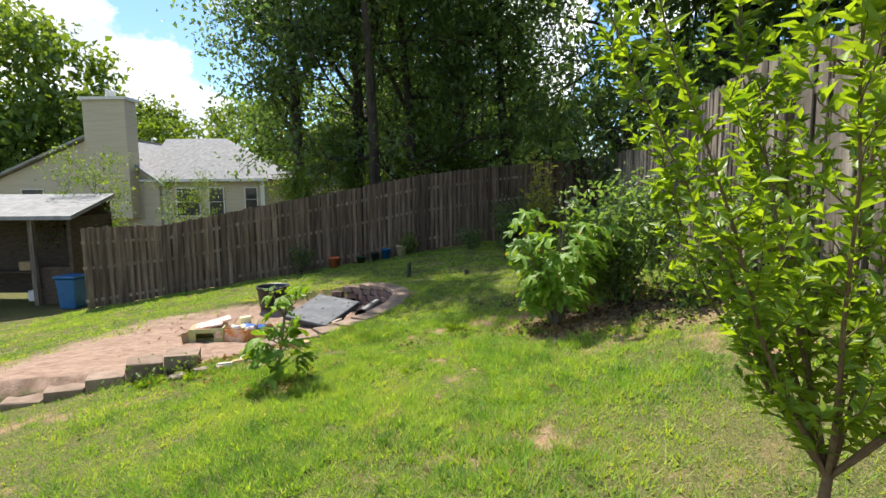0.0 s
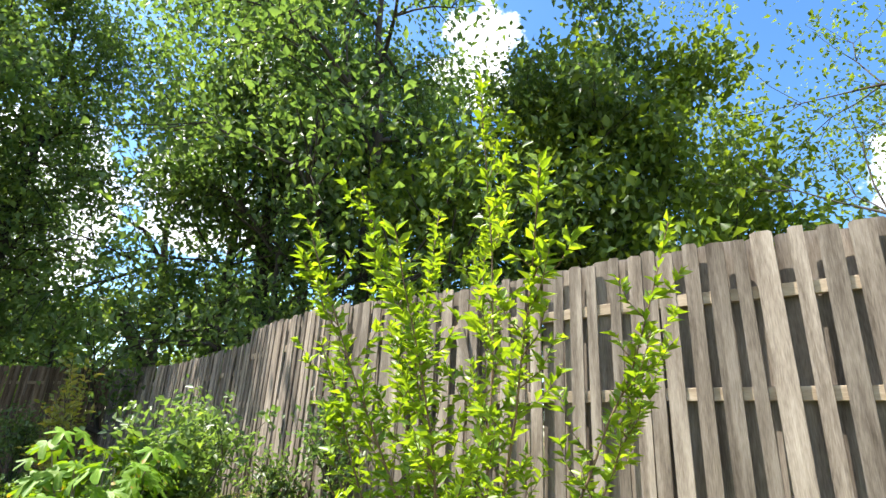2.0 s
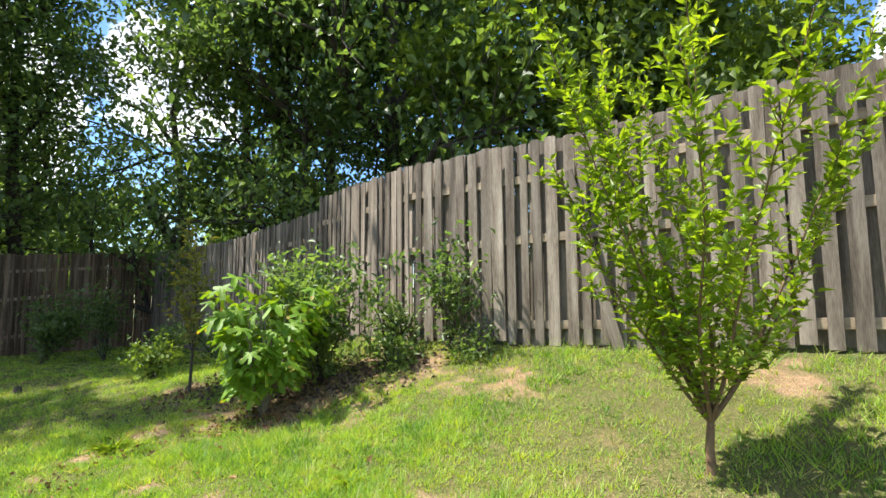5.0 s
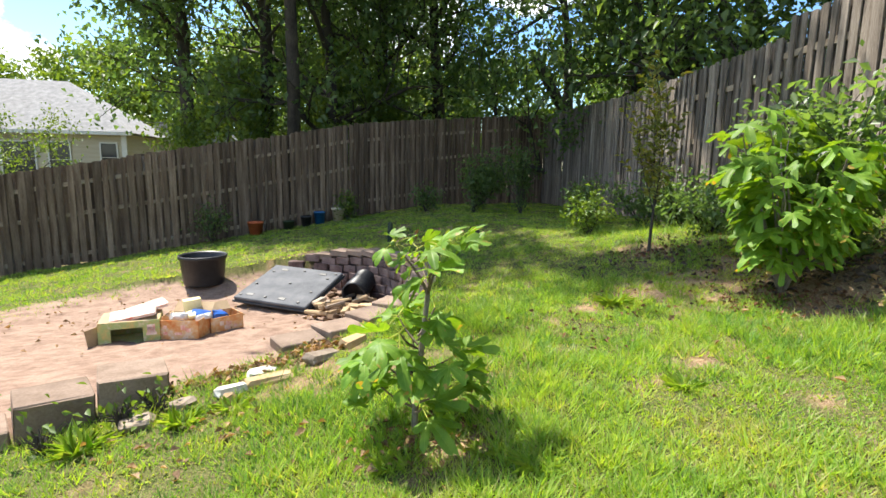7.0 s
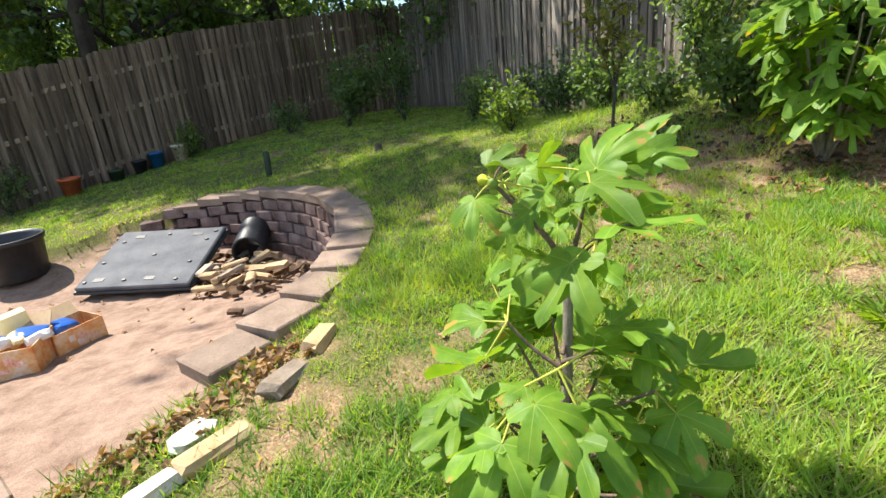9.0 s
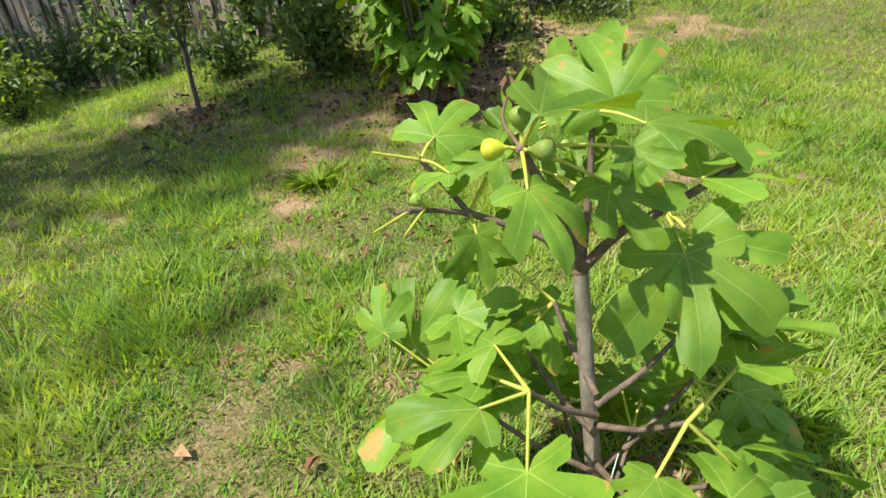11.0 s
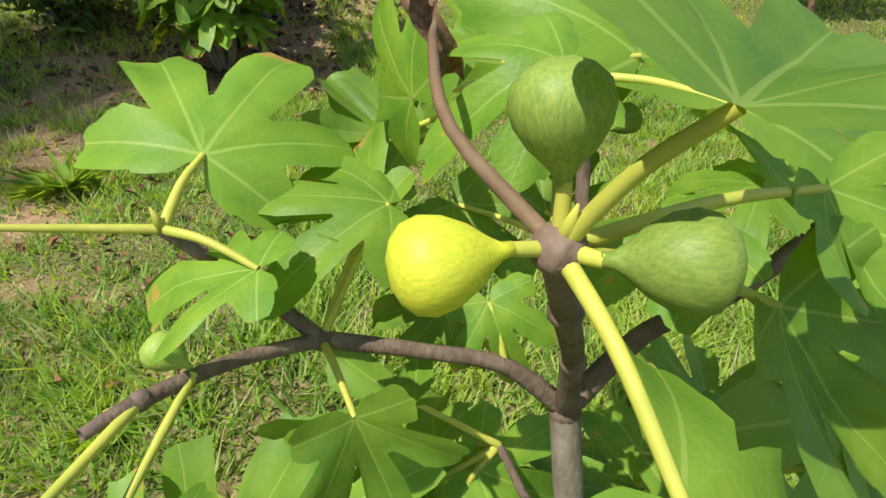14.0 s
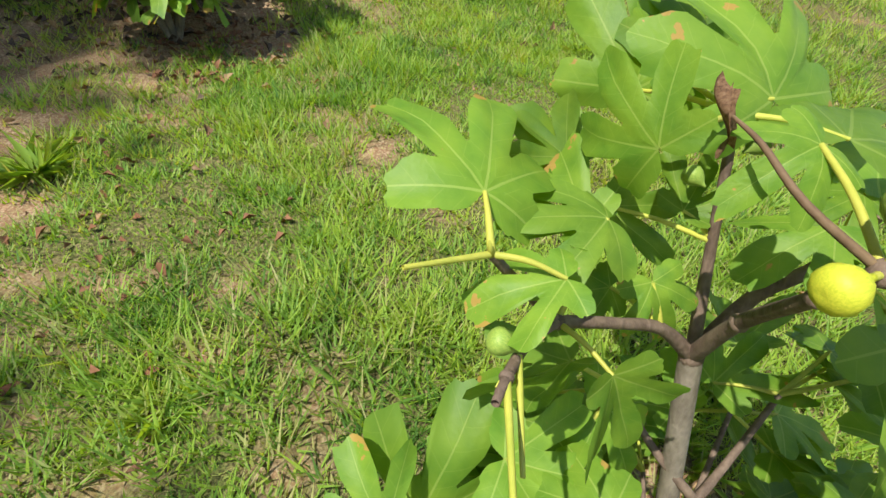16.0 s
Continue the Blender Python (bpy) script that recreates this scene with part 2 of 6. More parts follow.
M_SOIL = node_mat("red_clay_soil", [(0.14, 0.065, 0.035), (0.27, 0.14, 0.08)], scale=9, fine=60, rough=0.95, bump=0.7, vary=0.1, spec=0.05)
M_GLASS = bpy.data.materials.new("window_glass")
M_GLASS.use_nodes = True
_p = M_GLASS.node_tree.nodes["Principled BSDF"]
_p.inputs["Base Color"].default_value, _p.inputs["Roughness"].default_value = (0.03, 0.035, 0.04, 1), 0.08
M_PRINT = node_mat("black_print", [(0.02, 0.02, 0.02), (0.03, 0.03, 0.03)], vary=0, bump=0)


def ground_material():
    """Turf, red clay where the turf is worn, and the sandy clay of the patio, mixed by two layers of the mesh."""
    m = bpy.data.materials.new("lawn_and_clay")
    m.use_nodes = True
    n, l = m.node_tree.nodes, m.node_tree.links
    p = n["Principled BSDF"]
    co = n.new("ShaderNodeTexCoord")

    def nz(scale, detail=6, rough=0.6):
        t = n.new("ShaderNodeTexNoise")
        t.inputs["Scale"].default_value, t.inputs["Detail"].default_value, t.inputs["Roughness"].default_value = scale, detail, rough
        l.new(co.outputs["Object"], t.inputs["Vector"])
        return t.outputs["Fac"]

    def ramp(fac, *stops):
        r = n.new("ShaderNodeValToRGB")
        e = r.color_ramp.elements
        while len(e) < len(stops):
            e.new(0.5)
        for i, (pos, c) in enumerate(stops):
            e[i].position, e[i].color = pos, (*c, 1)
        l.new(fac, r.inputs[0])
        return r.outputs[0]

    def mix(fac, a, b):
        x = n.new("ShaderNodeMix")
        x.data_type = "RGBA"
        l.new(fac, x.inputs["Factor"])
        l.new(a, x.inputs["A"])
        l.new(b, x.inputs["B"])
        return x.outputs["Result"]

    def math_node(op, a, b):
        x = n.new("ShaderNodeMath")
        x.operation, x.use_clamp = op, True
        for i, v in enumerate((a, b)):
            if isinstance(v, (int, float)):
                x.inputs[i].default_value = v
            else:
                l.new(v, x.inputs[i])
        return x.outputs[0]

    def layer(name):
        a = n.new("ShaderNodeAttribute")
        a.attribute_name = name
        return a.outputs["Fac"]

    fine = nz(55)
    turf = mix(ramp(nz(110, 3, 0.7), (0.40, (0, 0, 0)), (0.60, (1, 1, 1))), ramp(nz(6), (0.3, (0.03, 0.042, 0.013)), (0.7, (0.085, 0.06, 0.034))), ramp(nz(70, 4), (0.35, (0.09, 0.13, 0.028)), (0.52, (0.17, 0.18, 0.055)), (0.70, (0.34, 0.25, 0.15))))
    worn = mix(ramp(nz(95, 3, 0.7), (0.42, (0, 0, 0)), (0.6, (1, 1, 1))), ramp(nz(13), (0.3, (0.10, 0.065, 0.036)), (0.6, (0.26, 0.14, 0.08))), ramp(nz(40), (0.35, (0.24, 0.20, 0.09)), (0.6, (0.40, 0.30, 0.19))))
    clay = ramp(nz(5.5, 10, 0.72), (0.28, (0.15, 0.093, 0.068)), (0.45, (0.265, 0.178, 0.132)), (0.6, (0.355, 0.25, 0.188)), (0.74, (0.40, 0.228, 0.135)))
    bare = math_node("MULTIPLY", math_node("SUBTRACT", math_node("ADD", layer("bare"), math_node("MULTIPLY", fine, 0.5)), 0.45), 2.2)
    c = mix(bare, turf, worn)
    dirt = math_node("MULTIPLY", math_node("SUBTRACT", math_node("ADD", layer("dirt"), math_node("MULTIPLY", nz(9), 0.7)), 0.6), 3.0)
    c = mix(dirt, c, clay)
    grain = ramp(nz(160, 3), (0.3, (0.72, 0.72, 0.72)), (0.7, (1.2, 1.2, 1.2)))
    g2 = n.new("ShaderNodeMix")
    g2.data_type, g2.blend_type = "RGBA", "MULTIPLY"
    g2.inputs["Factor"].default_value = 1
    l.new(c, g2.inputs["A"])
    l.new(grain, g2.inputs["B"])
    l.new(g2.outputs["Result"], p.inputs["Base Color"])
    p.inputs["Roughness"].default_value, p.inputs["Specular IOR Level"].default_value = 0.95, 0.08
    b = n.new("ShaderNodeBump")
    b.inputs["Strength"].default_value, b.inputs["Distance"].default_value = 0.7, 0.012
    l.new(nz(38, 8, 0.7), b.inputs["Height"])
    l.new(b.outputs[0], p.inputs["Normal"])
    return m


LOBES = (0.0, 0.80, -0.80, 1.75, -1.75)


def fig_leaf_material(name, low, high, vein):
    """A matt fig leaf: pale veins along its five lobes, finer side veins, and light that shines through."""
    m = bpy.data.materials.new(name)
    m.use_nodes = True
    n, l = m.node_tree.nodes, m.node_tree.links
    p = n["Principled BSDF"]
    uv = n.new("ShaderNodeUVMap")
    sep = n.new("ShaderNodeSeparateXYZ")
    l.new(uv.outputs[0], sep.inputs[0])

    def mth(op, a, b=0.0, c=0.0):
        x = n.new("ShaderNodeMath")
        x.operation = op
        for i, v in enumerate((a, b, c)):
            if isinstance(v, (int, float)):
                x.inputs[i].default_value = v
            else:
                l.new(v, x.inputs[i])
        return x.outputs[0]

    u, v = sep.outputs[0], sep.outputs[1]
    total = None
    for a in LOBES:
        along = mth("ADD", mth("MULTIPLY", u, math.cos(a)), mth("MULTIPLY", v, math.sin(a)))
        across = mth("ABSOLUTE", mth("SUBTRACT", mth("MULTIPLY", v, math.cos(a)), mth("MULTIPLY", u, math.sin(a))))
        wide = mth("MULTIPLY_ADD", along, -0.0075, 0.0095)
        line = mth("MULTIPLY", mth("LESS_THAN", across, wide), mth("GREATER_THAN", along, 0.0))
        rib = mth("ABSOLUTE", mth("SUBTRACT", mth("FRACT", mth("MULTIPLY", mth("SUBTRACT", along, mth("MULTIPLY", across, 0.8)), 6.5)), 0.5))
        side = mth("MULTIPLY", mth("MULTIPLY", mth("LESS_THAN", rib, 0.022), mth("LESS_THAN", across, 0.16)), mth("MULTIPLY", mth("GREATER_THAN", along, 0.12), 0.3))
        one = mth("MAXIMUM", line, side)
        total = one if total is None else mth("MAXIMUM", total, one)
    co = n.new("ShaderNodeTexCoord")
    info = n.new("ShaderNodeObjectInfo")
    nz = n.new("ShaderNodeTexNoise")
    nz.inputs["Scale"].default_value, nz.inputs["Detail"].default_value = 3.0, 6
    addv = n.new("ShaderNodeVectorMath")
    l.new(uv.outputs[0], addv.inputs[0])
    l.new(mth("MULTIPLY", info.outputs["Random"], 41.0), addv.inputs[1])
    l.new(addv.outputs[0], nz.inputs["Vector"])
    ramp = n.new("ShaderNodeValToRGB")
    e = ramp.color_ramp.elements
    e[0].position, e[0].color = 0.3, (*low, 1)
    e[1].position, e[1].color = 0.68, (*high, 1)
    l.new(nz.outputs["Fac"], ramp.inputs[0])
    # a brown or yellow edge on some leaves
    rad = mth("SQRT", mth("ADD", mth("MULTIPLY", u, u), mth("MULTIPLY", v, v)))
    spot = mth("MULTIPLY", mth("GREATER_THAN", mth("MULTIPLY_ADD", rad, 0.25, nz.outputs["Fac"]), 0.80), mth("GREATER_THAN", info.outputs["Random"], 0.35))
    sm = n.new("ShaderNodeMix")
    sm.data_type = "RGBA"
    sm.inputs["B"].default_value = (0.36, 0.24, 0.06, 1)
    l.new(spot, sm.inputs["Factor"])
    l.new(ramp.outputs[0], sm.inputs["A"])
    vm = n.new("ShaderNodeMix")
    vm.data_type = "RGBA"
    vm.inputs["B"].default_value = (*vein, 1)
    l.new(mth("MULTIPLY", total, 0.38), vm.inputs["Factor"])
    l.new(sm.outputs["Result"], vm.inputs["A"])
    hsv = n.new("ShaderNodeHueSaturation")
    l.new(mth("MULTIPLY_ADD", info.outputs["Random"], 0.4, 0.8), hsv.inputs["Value"])
    l.new(vm.outputs["Result"], hsv.inputs["Color"])
    l.new(hsv.outputs[0], p.inputs["Base Color"])
    p.inputs["Roughness"].default_value, p.inputs["Specular IOR Level"].default_value = 0.5, 0.28
    fine = n.new("ShaderNodeTexNoise")
    fine.inputs["Scale"].default_value = 28
    l.new(uv.outputs[0], fine.inputs["Vector"])
    b = n.new("ShaderNodeBump")
    b.inputs["Strength"].default_value, b.inputs["Distance"].default_value = 0.14, 0.003
    l.new(mth("MULTIPLY_ADD", total, -0.6, fine.outputs["Fac"]), b.inputs["Height"])
    l.new(b.outputs[0], p.inputs["Normal"])
    tr, mix = n.new("ShaderNodeBsdfTranslucent"), n.new("ShaderNodeMixShader")
    warm = n.new("ShaderNodeMix")
    warm.data_type, warm.blend_type = "RGBA", "MULTIPLY"
    warm.inputs["Factor"].default_value = 1
    warm.inputs["B"].default_value = (2.0, 1.75, 0.5, 1)
    l.new(hsv.outputs[0], warm.inputs["A"])
    l.new(warm.outputs["Result"], tr.inputs[0])
    mix.inputs[0].default_value = 0.36
    l.new(p.outputs[0], mix.inputs[1])
    l.new(tr.outputs[0], mix.inputs[2])
    l.new(mix.outputs[0], n["Material Output"].inputs[0])
    return m


M_GROUND = ground_material()
M_FIGLEAF = fig_leaf_material("fig_leaf", (0.10, 0.215, 0.022), (0.19, 0.31, 0.032), (0.36, 0.45, 0.12))
M_FIG = node_mat("green_fig_skin", [(0.15, 0.25, 0.04), (0.28, 0.37, 0.07)], scale=30, fine=120, rough=0.5, bump=0.08, stretch=(1, 1, 0.25), vary=0.2, translucent=0.1)
M_FIG_Y = node_mat("yellow_fig_skin", [(0.40, 0.46, 0.03), (0.58, 0.58, 0.05)], scale=30, fine=120, rough=0.5, bump=0.08, stretch=(1, 1, 0.25), vary=0.05, translucent=0.1)


# ---- mesh helpers ----
def fast_mesh(name, verts, faces, material, tone=None, smooth=False):
    """A mesh from an array of vertices and one of faces with equal corner counts; tone: a value a face."""
    verts, faces = np.asarray(verts, dtype=np.float32), np.asarray(faces, dtype=np.int32)
    k = faces.shape[1]
    me = bpy.data.meshes.new(name)
    me.vertices.add(len(verts))
    me.vertices.foreach_set("co", verts.ravel())
    me.loops.add(faces.size)
    me.loops.foreach_set("vertex_index", faces.ravel())
    me.polygons.add(len(faces))
    me.polygons.foreach_set("loop_start", np.arange(0, faces.size, k, dtype=np.int32))
    me.update(calc_edges=True)
    me.validate()
    if tone is not None:
        a = me.attributes.new("tone", "FLOAT", "FACE")
        a.data.foreach_set("value", np.asarray(tone, dtype=np.float32))
    if smooth:
        me.shade_smooth()
    me.materials.append(material)
    return me


def bm_mesh(name, bm, *materials, smooth=False):
    me = bpy.data.meshes.new(name)
    bmesh.ops.recalc_face_normals(bm, faces=bm.faces)
    bm.to_mesh(me)
    bm.free()
    if smooth:
        me.shade_smooth()
    for m in materials:
        me.materials.append(m)
    return me


def box_bm(bm, size, m=Matrix(), bevel=0.0, index=0):
    r = bmesh.ops.create_cube(bm, size=1.0, matrix=m @ Matrix.Diagonal((*size, 1)))
    faces = {f for v in r["verts"] for f in v.link_faces}
    for f in faces:
        f.material_index = index
    if bevel:
        bmesh.ops.bevel(bm, geom=list({e for f in faces for e in f.edges}), offset=bevel, segments=1, affect="EDGES", profile=0.5)


def box_mesh(name, size, material, bevel=0.004, wobble=0.0, base=True):
    bm = bmesh.new()
    box_bm(bm, size, Matrix.Translation((0, 0, size[2] / 2 if base else 0)), bevel)
    if wobble:
        for v in bm.verts:
            v.co += Vector([random.uniform(-wobble, wobble) for _ in range(3)])
    return bm_mesh(name, bm, material)


def part(name, mesh, parent, m=Matrix()):
    ob = new(name, mesh)
    ob.parent = parent
    ob.matrix_basis = m
    return ob


def tubes(segs, sides=6):
    """Tapered tubes round segments (p0, p1, r0, r1) as arrays of vertices and quads."""
    vs, fs = [], []
    ang = np.linspace(0, 2 * np.pi, sides, endpoint=False)
    count, last = 0, None
    for p0, p1, r0, r1 in segs:
        p0, p1 = np.array(p0, float), np.array(p1, float)
        d = p1 - p0
        d /= np.linalg.norm(d) + 1e-9
        a = np.cross(d, (0.3, 0.9, 0.1))
        a /= np.linalg.norm(a) + 1e-9
        b = np.cross(d, a)
        ring = np.cos(ang)[:, None] * a + np.sin(ang)[:, None] * b
        if last is not None and np.abs(last[0] - p0).max() < 1e-6 and last[1].dot(d) > 0.8:
            k0 = count - sides
        else:
            vs.append(p0 + ring * r0)
            k0 = count
            count += sides
        vs.append(p1 + ring * r1)
        k1 = count
        count += sides
        last = (p1, d)
        fs += [(k0 + i, k0 + (i + 1) % sides, k1 + (i + 1) % sides, k1 + i) for i in range(sides)]
    return np.vstack(vs), np.array(fs)


def tube_line(points, radii, sides=8):
    return [(points[i], points[i + 1], radii[i], radii[i + 1]) for i in range(len(points) - 1)]


def limb(points, radii, cuts=4):
    """Short tapered pieces along a smooth curve through the points."""
    pts, rs = [], []
    q = [Vector(p) for p in points]
    q = [q[0] * 2 - q[1]] + q + [q[-1] * 2 - q[-2]]
    for i in range(1, len(q) - 2):
        for k in range(cuts):
            t = k / cuts
            a, b, c, d = q[i - 1], q[i], q[i + 1], q[i + 2]
            pts.append(0.5 * (2 * b + (c - a) * t + (2 * a - 5 * b + 4 * c - d) * t * t + (3 * b - a - 3 * c + d) * t ** 3))
            rs.append(radii[i - 1] * (1 - t) + radii[i] * t)
    return tube_line(pts + [q[-2]], rs + [radii[-1]])


def leaf_cards(rng, pos, out, length, width, droop=0.25, fold=0.25):
    """Pointed leaves of two folded quads each at pos, pointing along out."""
    n = len(pos)
    d = out / (np.linalg.norm(out, axis=1, keepdims=True) + 1e-9)
    side = np.cross(d, rng.normal(size=(n, 3)) * 0.6 + (0, 0, 1))
    side /= np.linalg.norm(side, axis=1, keepdims=True) + 1e-9
    up = np.cross(side, d)
    L, w = length[:, None], width[:, None]
    mid = pos + d * L * 0.45 + up * w * 0.0
    tip = pos + d * L - up * L * droop
    left = mid + side * w * 0.5 + up * w * fold
    right = mid - side * w * 0.5 + up * w * fold
    v = np.stack([pos, right, tip, left], axis=1).reshape(-1, 3)
    i = np.arange(n)[:, None] * 4
    f = np.concatenate([i + (0, 1, 2), i + (0, 2, 3)], axis=1).reshape(-1, 3)
    return v, f


def smooth01(a, b, x):
    t = np.clip((x - a) / (b - a), 0, 1)
    return t * t * (3 - 2 * t)


# ---- the lie of the land ----
def lawn(x, y):
    """Height of the lawn: it falls to the house side, and levels out towards the back corner."""
    s = smooth01(6.5, 10.0, y)
    bank = np.maximum(0, x - 1.2)
    z = 0.04 + 0.136 * (np.minimum(x, 1.2) - 1.18) - 0.025 * (y - 5.26) + 0.235 * bank * (1 - s) * np.clip(1 - (bank - 2.4) * 0.5, 0.2, 1)
    far = np.maximum(0, np.hypot(np.maximum(0, np.abs(x + 1) - 9), np.maximum(0, np.abs(y - 8) - 13)))
    flat = np.clip(far / 10, 0, 1)
    return z * (1 - flat) + np.clip(z, -1.9, 0.4) * flat


CX, CY, RX, RY = -2.75, 8.65, 1.91, 2.36


def patio_height(y):
    return np.clip(-0.60 - 0.13 * (y - 6.0), -1.02, -0.5)


def inside_patio(x, y):
    """1 in the sandy patio, falling to 0 over its worn grassy side."""
    ell = ((x - CX) / RX) ** 2 + ((y - CY) / RY) ** 2
    bowl = (ell < 1.0) & (y > 6.35)
    near = y > 6.2 + 0.40 * (x + 2.1)
    open_side = (x < -2.1) & near & (y < 10.9)
    edge = np.clip(1.15 - (np.maximum(0, -5.4 - x + 0.35 * (y - 8)) / 1.9) - np.maximum(0, y - 10.2) / 1.0, 0, 1)
    return np.where(bowl & (x >= -2.75), 1.0, np.where(open_side, edge, np.where(bowl, 1.0, 0.0)))


def ground_z(x, y):
    k = inside_patio(x, y)
    low = patio_height(y)
    blend = smooth01(-6.8, -4.8, x)
    low = low * blend + lawn(x, y) * (1 - blend)
    return lawn(x, y) * (1 - k) + low * k


def field(x, y, scale, seed):
    """A cheap smooth random field in about -1..1."""
    r = np.random.default_rng(seed)
    total = np.zeros_like(x, dtype=float)
    for i in range(7):
        a, ph, f = r.uniform(0, 6.28), r.uniform(0, 6.28), scale * r.uniform(0.6, 1.9)
        total += np.sin((x * np.cos(a) + y * np.sin(a)) * f + ph)
    return total / 3.2


def bareness(x, y):
    b = 0.40 * field(x, y, 2.6, 4) + 0.36 * field(x, y, 6.5, 9) + 0.34 * field(x, y, 21.0, 10) - 0.16
    for px, py, pr, amount in ((1.15, 5.25, 0.75, 1.1), (1.36, 7.05, 0.45, 0.9), (-1.6, 4.55, 0.25, 0.45), (2.4, 5.4, 1.0, 0.8), (2.7, 4.5, 0.6, 0.6),
                               (-0.4, 5.4, 0.6, 0.25), (-0.2, 3.2, 0.5, 0.3), (0.9, 1.0, 0.7, 0.25), (-1.7, 5.6, 0.5, 0.45), (0.3, 6.0, 0.7, 0.35), (2.6, 1.5, 0.5, 0.25)):
        b = b + amount * np.exp(-((x - px) ** 2 + (y - py) ** 2) / pr ** 2)
    return np.clip(b, 0, 1)


def axis(lo, hi, step, far):
    inner = np.arange(lo, hi + step / 2, step)
    grow = step * 1.28 ** np.arange(1, 40)
    out = np.cumsum(grow)
    out = out[out < far]
    return np.concatenate([(lo - out)[::-1], inner, hi + out])


def build_ground():
    xs, ys = axis(-8.5, 4.5, 0.11, 900), axis(-1.5, 20.5, 0.12, 900)
    X, Y = np.meshgrid(xs, ys, indexing="ij")
    Z = ground_z(X, Y) + 0.012 * field(X, Y, 5.0, 2) + 0.008 * field(X, Y, 14.0, 3)
    nx, ny = X.shape
    idx = np.arange(nx * ny).reshape(nx, ny)
    f = np.stack([idx[:-1, :-1], idx[1:, :-1], idx[1:, 1:], idx[:-1, 1:]], axis=-1).reshape(-1, 4)
    me = fast_mesh("ground", np.stack([X, Y, Z], axis=-1).reshape(-1, 3), f, M_GROUND, smooth=True)
    for key, v in (("bare", bareness(X, Y)), ("dirt", inside_patio(X, Y))):
        a = me.attributes.new(key, "FLOAT", "POINT")
        a.data.foreach_set("value", v.ravel().astype(np.float32))
    return tagged(new("ground", me), "sloping green lawn worn down to red clay in patches", "lawn", kind="structure")


build_ground()


def zg(x, y):
    return float(ground_z(np.array(float(x)), np.array(float(y))))


# ---- fences: upright boards by turns on either face of three rails ----
def picket_mesh(w, h, notch, wood):
    """One board with an uneven top, built upwards from its foot."""
    bm = bmesh.new()
    t = 0.018
    prof = [(-w / 2, 0), (w / 2, 0), (w / 2 * (1 + 0.1 * notch), h - 0.01), (w * 0.3, h + 0.004), (-w * 0.35, h), (-w / 2, h - 0.02 * notch)]
    front = [bm.verts.new((x, -t / 2, z)) for x, z in prof]
    back = [bm.verts.new((x, t / 2, z)) for x, z in prof]
    bm.faces.new(front)
    bm.faces.new(back[::-1])
    for i in range(len(prof)):
        bm.faces.new((front[i], back[i], back[(i + 1) % 6], front[(i + 1) % 6]))
    return bm_mesh("picket", bm, wood)


def fence_run(name, label, corners, tops, seed, foot=0.03, pitch=0.168, inner=1, wood=M_FENCE):
    """A fence along a line of corners; tops: heights of the boards' tops at given distances along it."""
    rng = random.Random(seed)
    root = tagged(new(name), label, "fence", kind="structure")
    kinds = [picket_mesh(w, 2.3, k, wood) for w, k in ((0.088, 0), (0.10, 1), (0.115, 0.5), (0.082, 0.2), (0.128, 0.8))]
    wide = [picket_mesh(w, 2.3, k, wood) for w, k in ((0.146, 0), (0.150, 1))]
    s0 = 0.0
    ts, tz = [a for a, _ in tops], [b for _, b in tops]
    for (x0, y0), (x1, y1) in zip(corners, corners[1:]):
        length = math.hypot(x1 - x0, y1 - y0)
        ang = math.atan2(y1 - y0, x1 - x0)
        ux, uy = math.cos(ang), math.sin(ang)
        nx, ny = uy * inner * -1, -ux * inner * -1
        s = 0.06
        while s < length - 0.03:
            for back in (False, True):
                p = s + (pitch / 2 if back else rng.uniform(-0.02, 0.02))
                x, y = x0 + ux * p, y0 + uy * p
                off = -0.040 if back else 0.032
                top = float(np.interp(s0 + p, ts, tz)) + rng.uniform(-0.022, 0.022)
                low = zg(x, y) + foot + rng.uniform(-0.03, 0.03)
                h = top - low
                me = rng.choice(wide if back or rng.random() < 0.12 else kinds)
                m = pose(x + nx * off, y + ny * off, low, rng.uniform(-0.6, 0.6), rng.gauss(0, 0.35), math.degrees(ang) + rng.uniform(-2, 2))
                part("picket", me, root, m @ Matrix.Diagonal((1, 1, h / 2.3, 1)))
            s += pitch
        n = max(1, round(length / 2.4))
        for i in range(n):
            a, b = length * i / n, length * (i + 1) / n
            xa, ya, xb, yb = x0 + ux * a, y0 + uy * a, x0 + ux * b, y0 + uy * b
            za, zb = float(np.interp(s0 + a + 0.01, ts, tz)), float(np.interp(s0 + b - 0.01, ts, tz))
            ga, gb = zg(xa, ya), zg(xb, yb)
            for k in (0.185, 0.49, 0.90):
                pa = Vector((xa, ya, za - k * min(za - ga, 2.45) + rng.uniform(-0.01, 0.01)))
                pb = Vector((xb, yb, zb - k * min(zb - gb, 2.45) + rng.uniform(-0.01, 0.01)))
                d = pb - pa
                bm = bmesh.new()
                box_bm(bm, (0.04, d.length - 0.004, 0.088), bevel=0.003)
                part("rail", bm_mesh("rail", bm, M_RAIL), root, Matrix.Translation((pa + pb) / 2) @ d.to_track_quat("Y", "Z").to_matrix().to_4x4())
            bm = bmesh.new()
            box_bm(bm, (0.09, 0.09, za - ga + 0.2), bevel=0.004)
            part("post", bm_mesh("post", bm, M_FENCE), root, pose(xa - nx * 0.09, ya - ny * 0.09, (za + ga) / 2 - 0.14, 0, 0, math.degrees(ang)))
        s0 += length
    return root


